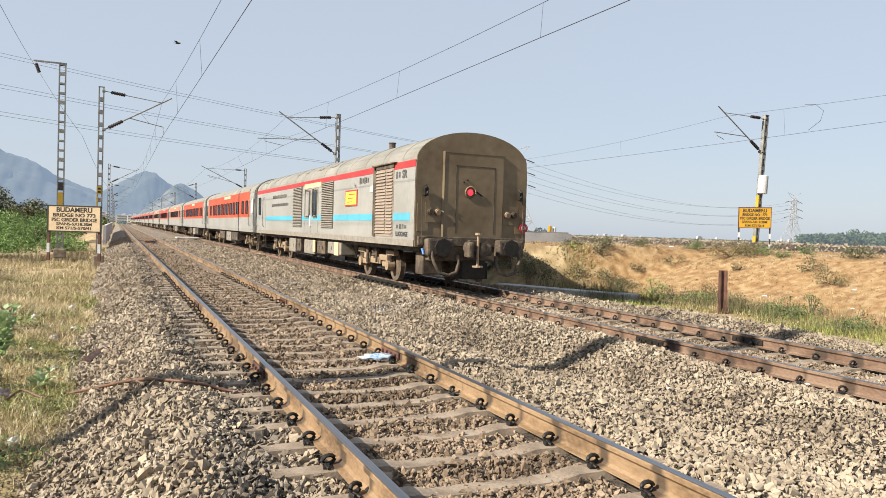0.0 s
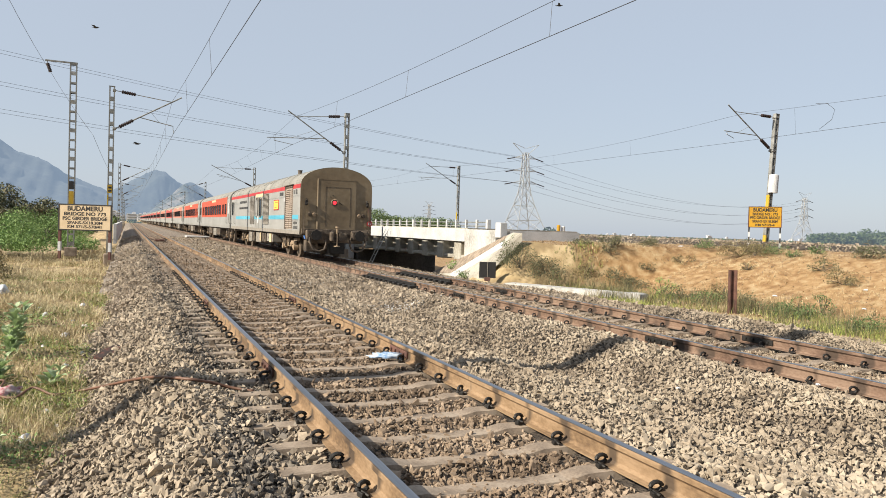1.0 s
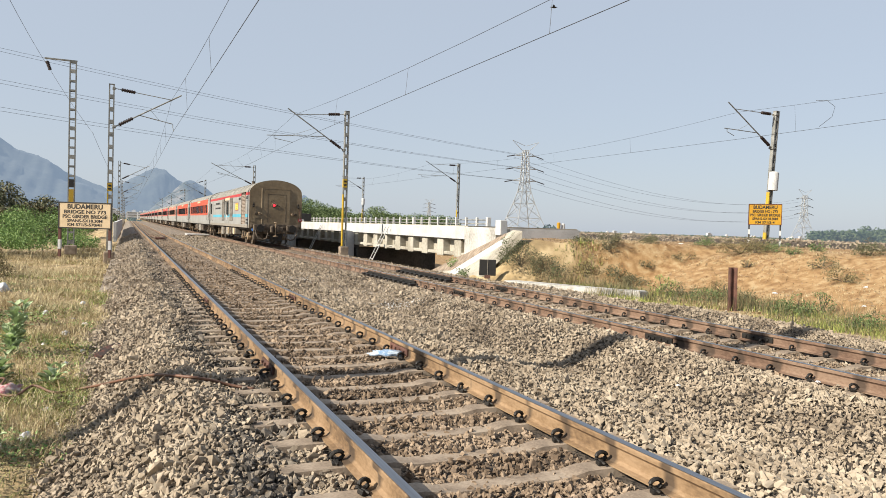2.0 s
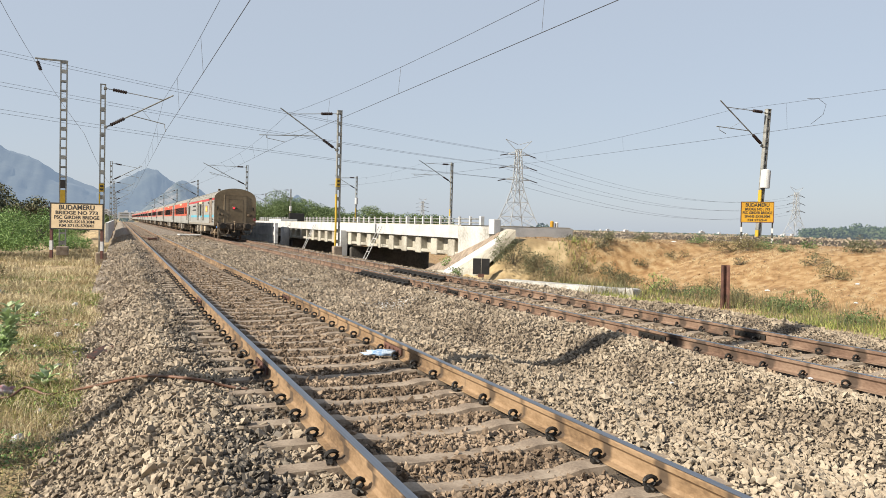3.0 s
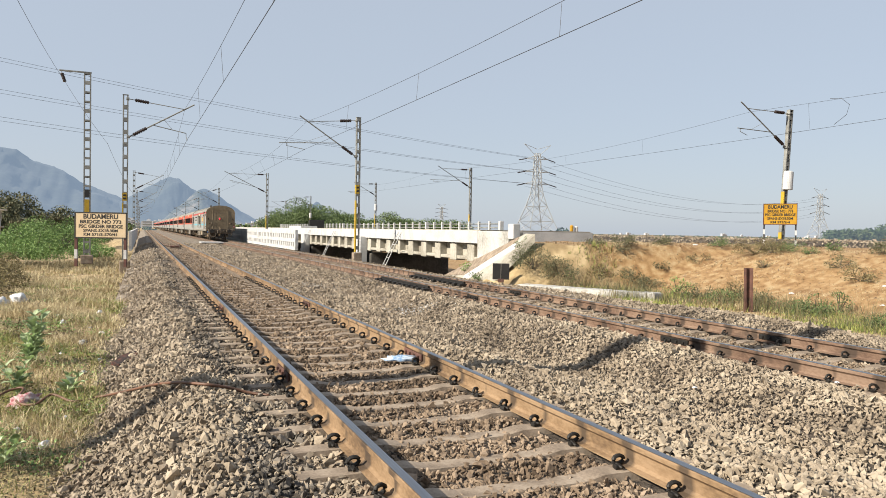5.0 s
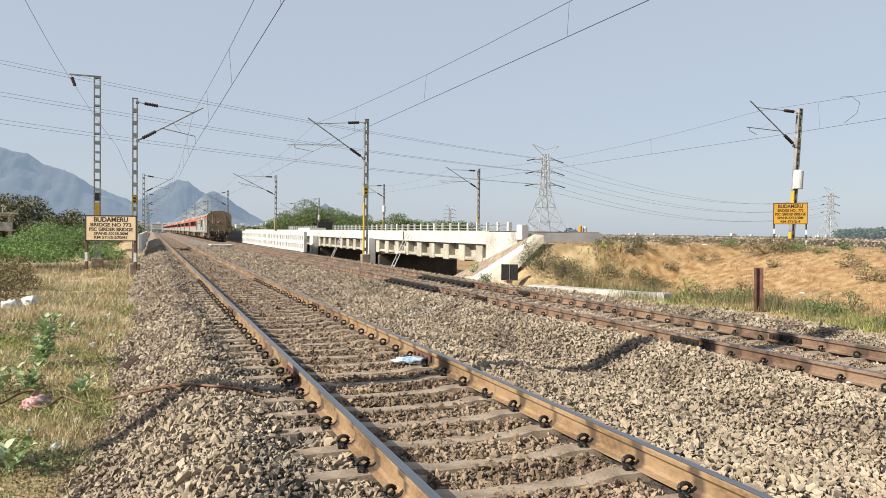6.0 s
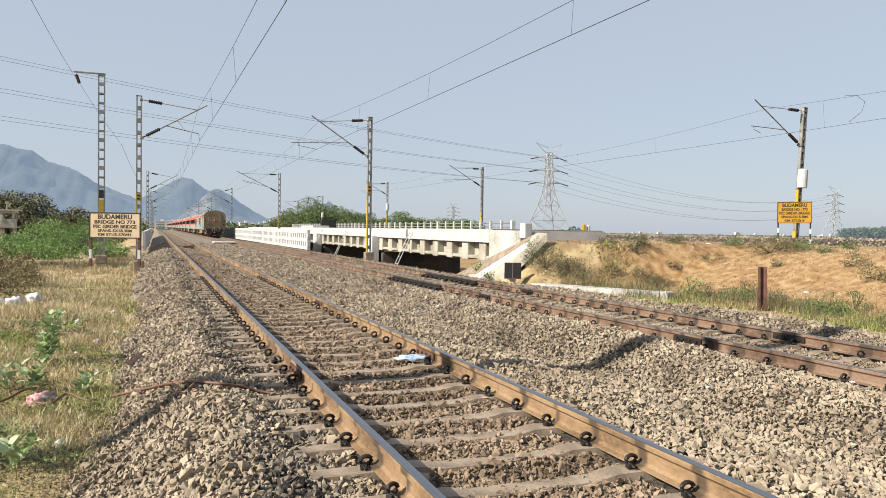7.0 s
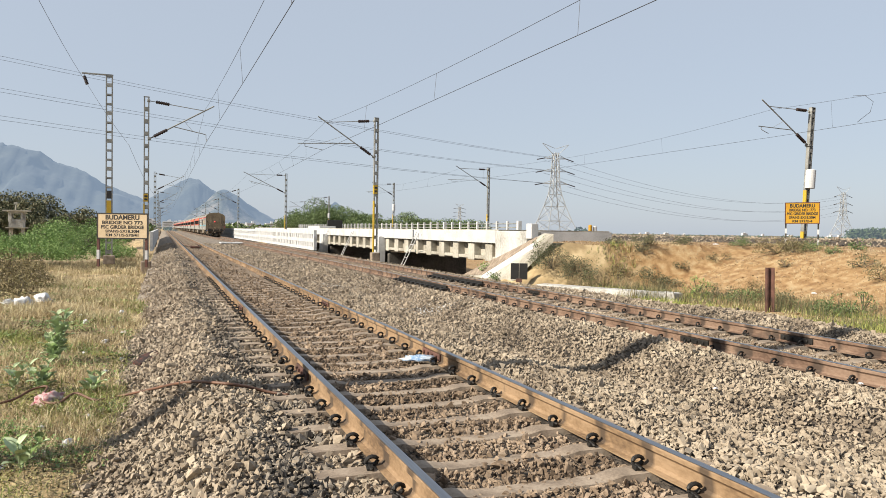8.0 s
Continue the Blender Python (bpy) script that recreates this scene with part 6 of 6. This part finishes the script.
# ---- watch hut, pylons, distance ----
def watch_hut():
    h = tagged(new("watch_hut"), "small raised concrete lookout hut with flat roof", "hut")
    h.location = (-11.5, 70, -0.5)
    for x in (-0.45, 0.45):
        for y in (-0.4, 0.4):
            bm = bmesh.new()
            box(bm, (x, y, 0.8), (0.16, 0.16, 1.8))
            part("leg", bm, "girder", h)
    for nm, z, s in (("floor", 1.7, (1.5, 1.3, 0.1)), ("roof", 3.12, (1.9, 1.6, 0.12))):
        bm = bmesh.new()
        box(bm, (0, 0, z), s, 0.01)
        part(nm, bm, "girder", h)
    for x, y, sx, sy in ((0, -0.45, 1.0, 0.08), (0, 0.45, 1.0, 0.08), (-0.5, 0, 0.08, 0.9), (0.5, 0, 0.08, 0.9)):
        bm = bmesh.new()
        box(bm, (x, y, 2.05), (sx, sy, 0.7))
        box(bm, (x, y, 3.0), (sx, sy, 0.2))
        box(bm, (x + sx * 0.4, y + sy * 0.4, 2.6), (0.1, 0.1, 0.8))
        box(bm, (x - sx * 0.4, y - sy * 0.4, 2.6), (0.1, 0.1, 0.8))
        part("wall", bm, "oldwhite", h)
    bm = bmesh.new()
    rod(bm, (-0.1, 0, 3.1), (-0.1, 0, 3.7), 0.05)
    box(bm, (-0.1, 0, 3.75), (0.25, 0.2, 0.2), 0.03)
    part("roof_lamp", bm, "girder", h)


watch_hut()


def pylon(x, y, z, h, base, label, thick=0.19):
    p = tagged(new("power_pylon"), label, "pylon", group="power pylons")
    p.location = (x, y, z)
    levels = [(0, base), (0.16, base * 0.70), (0.32, base * 0.44), (0.45, base * 0.27), (0.55, base * 0.2), (0.66, base * 0.17), (0.78, base * 0.15), (0.90, base * 0.12)]
    bm = bmesh.new()
    for (f0, w0), (f1, w1) in zip(levels, levels[1:]):
        c0 = [Vector((sx * w0 / 2, sy * w0 / 2, f0 * h)) for sx, sy in ((-1, -1), (1, -1), (1, 1), (-1, 1))]
        c1 = [Vector((sx * w1 / 2, sy * w1 / 2, f1 * h)) for sx, sy in ((-1, -1), (1, -1), (1, 1), (-1, 1))]
        for i in range(4):
            j = (i + 1) % 4
            rod(bm, c0[i], c1[i], thick, n=4)
            rod(bm, c0[i], c1[j], thick * 0.6, n=4)
            rod(bm, c0[j], c1[i], thick * 0.6, n=4)
            rod(bm, c1[i], c1[j], thick * 0.5, n=4)
    part("tower", bm, "pylon", p)
    for f, reach in ((0.565, 0.42), (0.70, 0.40), (0.84, 0.36)):
        for s in (-1, 1):
            bm = bmesh.new()
            tip = Vector((s * reach * base * 0.95, 0, f * h))
            for dy in (-1, 1):
                rod(bm, (s * base * 0.08, dy * base * 0.08, f * h), tip, thick * 0.6, n=4)
                rod(bm, (s * base * 0.08, dy * base * 0.08, f * h + h * 0.035), tip, thick * 0.6, n=4)
            part("crossarm", bm, "pylon", p)
        for s in (-1, 1):
            bm = bmesh.new()
            tip = Vector((s * reach * base * 0.95, 0, f * h))
            rod(bm, tip, tip + Vector((s * 4.5, s * 1.0, -0.9)), 0.22, n=6)
            part("insulator_string", bm, "insul", p, "dark insulator string")
    bm = bmesh.new()
    for s in (-1, 1):
        rod(bm, (s * base * 0.06, 0, 0.88 * h), (s * base * 0.42, 0, h), thick * 0.7, n=4)
        rod(bm, (s * base * 0.02, 0, 0.95 * h), (s * base * 0.42, 0, h), thick * 0.6, n=4)
    part("peak", bm, "pylon", p)
    return p


pylon(172.6, 300, 0, 43.2, 17, "pale steel lattice power pylon with three crossarms")
pylon(478, 400, -4, 43, 17, "distant hazy steel lattice power pylon")
for tz, lz, rz in ((36.4, 71, 33), (30.3, 58, 27.6), (24.4, 47, 21.6)):
    for o in (-6.5, 6.5):
        wire("power_line", sag((172.6 + o, 300 + o * 0.3, tz), (-110 + o, 252 + o, lz * 0.86 + o * 0.12), 3.0, 20), 0.045, "thin high-voltage conductor crossing the sky")
        wire("power_line", sag((172.6 + o, 300, tz - 1), (478 + o, 400, rz - 2), 11.0, 20), 0.045, "thin high-voltage conductor sagging to pylon")
for x, y, h in ((372, 900, 38), (-300, 1500, 50)):
    pylon(x, y, 0, h, 14, "faint far steel lattice tower", 0.25)


def ridge(name, pts, y, depth, mat, label, rough=0.09):
    """A hill as a rounded mass: the skyline runs along pts (x, height), the flanks fall to the plain."""
    xs = np.linspace(pts[0][0], pts[-1][0], 150)
    top = np.interp(xs, [p[0] for p in pts], [p[1] for p in pts])
    vs = np.linspace(-1, 1, 25)
    V = np.zeros((len(vs), len(xs), 3))
    for i, v in enumerate(vs):
        prof = (1 - abs(v)) ** 0.8
        for j, x in enumerate(xs):
            n1 = noise.fractal(Vector((x * 0.011, v * 3.5, y * 0.01)), 0.9, 2.1, 7)
            V[i, j] = (x, y + v * depth, max(-5, top[j] * prof * (1 + (0.16 * n1 * (1 - prof) * 2 + rough * n1))))
    nx, ny = len(xs), len(vs)
    i = np.arange(nx * ny).reshape(ny, nx)
    f = np.stack([i[:-1, :-1], i[:-1, 1:], i[1:, 1:], i[1:, :-1]], -1).reshape(-1, 4)
    ob = raw(name, V.reshape(-1, 3).tolist(), f.tolist(), mat)
    ob.data.polygons.foreach_set("use_smooth", [True] * len(ob.data.polygons))
    return tagged(ob, label, "hill", kind="structure")


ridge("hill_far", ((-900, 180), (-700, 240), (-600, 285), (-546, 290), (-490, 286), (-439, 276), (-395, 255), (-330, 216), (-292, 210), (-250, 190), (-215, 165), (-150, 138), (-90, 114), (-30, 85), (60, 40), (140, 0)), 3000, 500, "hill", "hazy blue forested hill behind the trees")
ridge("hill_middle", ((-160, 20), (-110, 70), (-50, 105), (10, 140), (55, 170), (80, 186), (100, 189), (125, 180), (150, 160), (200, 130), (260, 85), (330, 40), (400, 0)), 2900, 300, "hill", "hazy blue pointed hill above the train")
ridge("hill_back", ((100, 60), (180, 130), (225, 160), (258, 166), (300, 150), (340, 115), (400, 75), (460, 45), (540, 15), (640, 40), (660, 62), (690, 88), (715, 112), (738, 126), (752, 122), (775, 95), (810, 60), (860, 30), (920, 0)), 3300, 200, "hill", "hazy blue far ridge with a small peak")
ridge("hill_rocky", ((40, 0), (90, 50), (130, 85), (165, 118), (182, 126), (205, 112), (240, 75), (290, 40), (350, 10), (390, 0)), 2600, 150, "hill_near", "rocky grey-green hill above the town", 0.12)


def building(w, d, h, floors):
    b = tagged(new("apartment_building"), "pale distant town building in haze", "building", group="town buildings")
    bm = bmesh.new()
    box(bm, (0, 0, h / 2), (w, d, h))
    box(bm, (w * 0.2, 0, h + 1.2), (w * 0.25, d * 0.4, 2.4))
    part("wall", bm, "town", b)
    for k in range(floors):
        bm = bmesh.new()
        box(bm, (0, -d / 2 - 0.1, h * (k + 0.55) / floors), (w * 0.86, 0.3, h / floors * 0.32))
        part("window", bm, "galv", b)
    return b


types = [building(12, 10, 9, 3), building(18, 10, 12, 4), building(9, 9, 6, 2)]
for b, x in zip(types, (30, 70, 110)):
    b.location = (x, 1500, -0.8)
for k in range(60):
    y = rng.uniform(900, 1700)
    copy_thing(types[int(rng.integers(3))], pose(y * rng.uniform(-0.03, 0.23), y, -0.8))
for k in range(26):
    y = rng.uniform(2400, 3600)
    copy_thing(types[int(rng.integers(3))], pose(y * rng.uniform(0.5, 1.5), y, -0.8))
V = []
for k in range(900):
    y = rng.uniform(420, 1100)
    x = y * rng.uniform(-0.3, 1.7)
    V.append((np.array([x, y, -0.4]), rng.uniform(1.0, 2.6)))
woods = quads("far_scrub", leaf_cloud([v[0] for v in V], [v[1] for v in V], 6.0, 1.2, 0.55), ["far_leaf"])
tagged(woods, "far belt of green scrub on the plain", "scrub", kind="stuff")
V = [(np.array([rng.uniform(-22, -4.5) if k % 2 else rng.uniform(16, 34), rng.uniform(210, 420), 0.8]), rng.uniform(1.2, 2.8)) for k in range(170)]
tagged(quads("far_scrub", leaf_cloud([v[0] for v in V], [v[1] for v in V], 6, 0.8, 0.8), ["leaf"]), "green scrub at the end of the tracks", "scrub", kind="stuff")
for x, y, h, mt, lb in ((168, 262, 4.6, "amber", "small amber tank tower"), (170.3, 262, 4.2, "white", "small white and green tank")):
    bm = bmesh.new()
    rod(bm, (x, y, -0.8), (x, y, h), 0.8, n=16)
    rod(bm, (x, y, h), (x, y, h + 0.3), 0.8, 0.4, 16)
    tagged(part("water_tank", bm, mt), lb, "tank")
bm = bmesh.new()
box(bm, (17.5, 78, 2.0), (1.6, 0.5, 0.9), 0.03)
box(bm, (17.5, 78, 0.5), (0.3, 0.3, 2.4))
tagged(part("dark_cabinet", bm, "ink"), "dark equipment cabinet behind the white wall", "cabinet")


# ---- birds ----
BIRDS = []


def bird(rows):
    """A small dark bird with spread wings; rows of time and place, kept straight before and after."""
    b = tagged(new("bird"), "small dark bird flying with spread wings", "bird", group="birds")
    bm = bmesh.new()
    bmesh.ops.create_uvsphere(bm, u_segments=10, v_segments=6, radius=1.0, matrix=Matrix.Diagonal((0.075, 0.026, 0.026, 1)))
    rod(bm, (0.07, 0, 0.008), (0.098, 0, 0.004), 0.012, 0.002, 6)
    box(bm, (-0.085, 0, 0.004), (0.06, 0.03, 0.006))
    part("body", bm, "ink", b)
    for s in (-1, 1):
        bm = bmesh.new()
        prof = [(0.035, 0.0, 0.0), (-0.035, 0.0, 0.0), (-0.05, s * 0.09, 0.035), (-0.055, s * 0.16, 0.03), (0.0, s * 0.09, 0.04)]
        top, low = [bm.verts.new(p) for p in prof], [bm.verts.new((x, y, z - 0.004)) for x, y, z in prof]
        bm.faces.new(top)
        bm.faces.new(low[::-1])
        for i in range(5):
            bm.faces.new((top[i], low[i], low[(i + 1) % 5], top[(i + 1) % 5]))
        bmesh.ops.recalc_face_normals(bm, faces=bm.faces[:])
        part("wing", bm, "ink", b)
    (t0, *a0), (t1, *a1) = rows[0], rows[1]
    (u0, *c0), (u1, *c1) = rows[-2], rows[-1]
    va = (Vector(a1) - Vector(a0)) / (t1 - t0)
    vc = (Vector(c1) - Vector(c0)) / (u1 - u0)
    full = [(t, Vector(p)) for t, *p in rows]
    if t0 > 0:
        back = Vector(a0) - va * t0
        back.z = max(back.z, 2.0)
        full.insert(0, (0.0, back))
    full.append((8.0, Vector(c1) + vc * (8.0 - u1)))
    head = math.degrees(math.atan2(vc.y, vc.x))
    BIRDS.append((b, [(t, Matrix.Translation(p) @ pose(0, 0, 0, 0, 0, head)) for t, p in full]))


bird(((0.0, 1.45, 21.44, 6.41), (0.2, 3.38, 20.55, 6.05), (0.4, 5.47, 19.60, 6.07), (0.6, 7.47, 18.73, 6.62), (0.8, 9.21, 17.98, 7.10), (1.0, 10.84, 17.28, 7.75)))
bird(((0.7, -2.84, 23.25, 5.33), (1.0, -0.89, 22.39, 6.73), (1.1, -0.01, 21.99, 6.52), (1.2, 0.88, 21.60, 6.34), (1.3, 1.71, 21.23, 6.36), (1.4, 2.54, 20.88, 6.58), (1.5, 3.39, 20.52, 6.84)))
bird(((1.2, 2.65, 20.76, 4.10), (1.3, 3.85, 20.24, 4.45), (1.4, 4.94, 19.78, 4.93), (1.5, 5.92, 19.37, 5.39)))


motions()
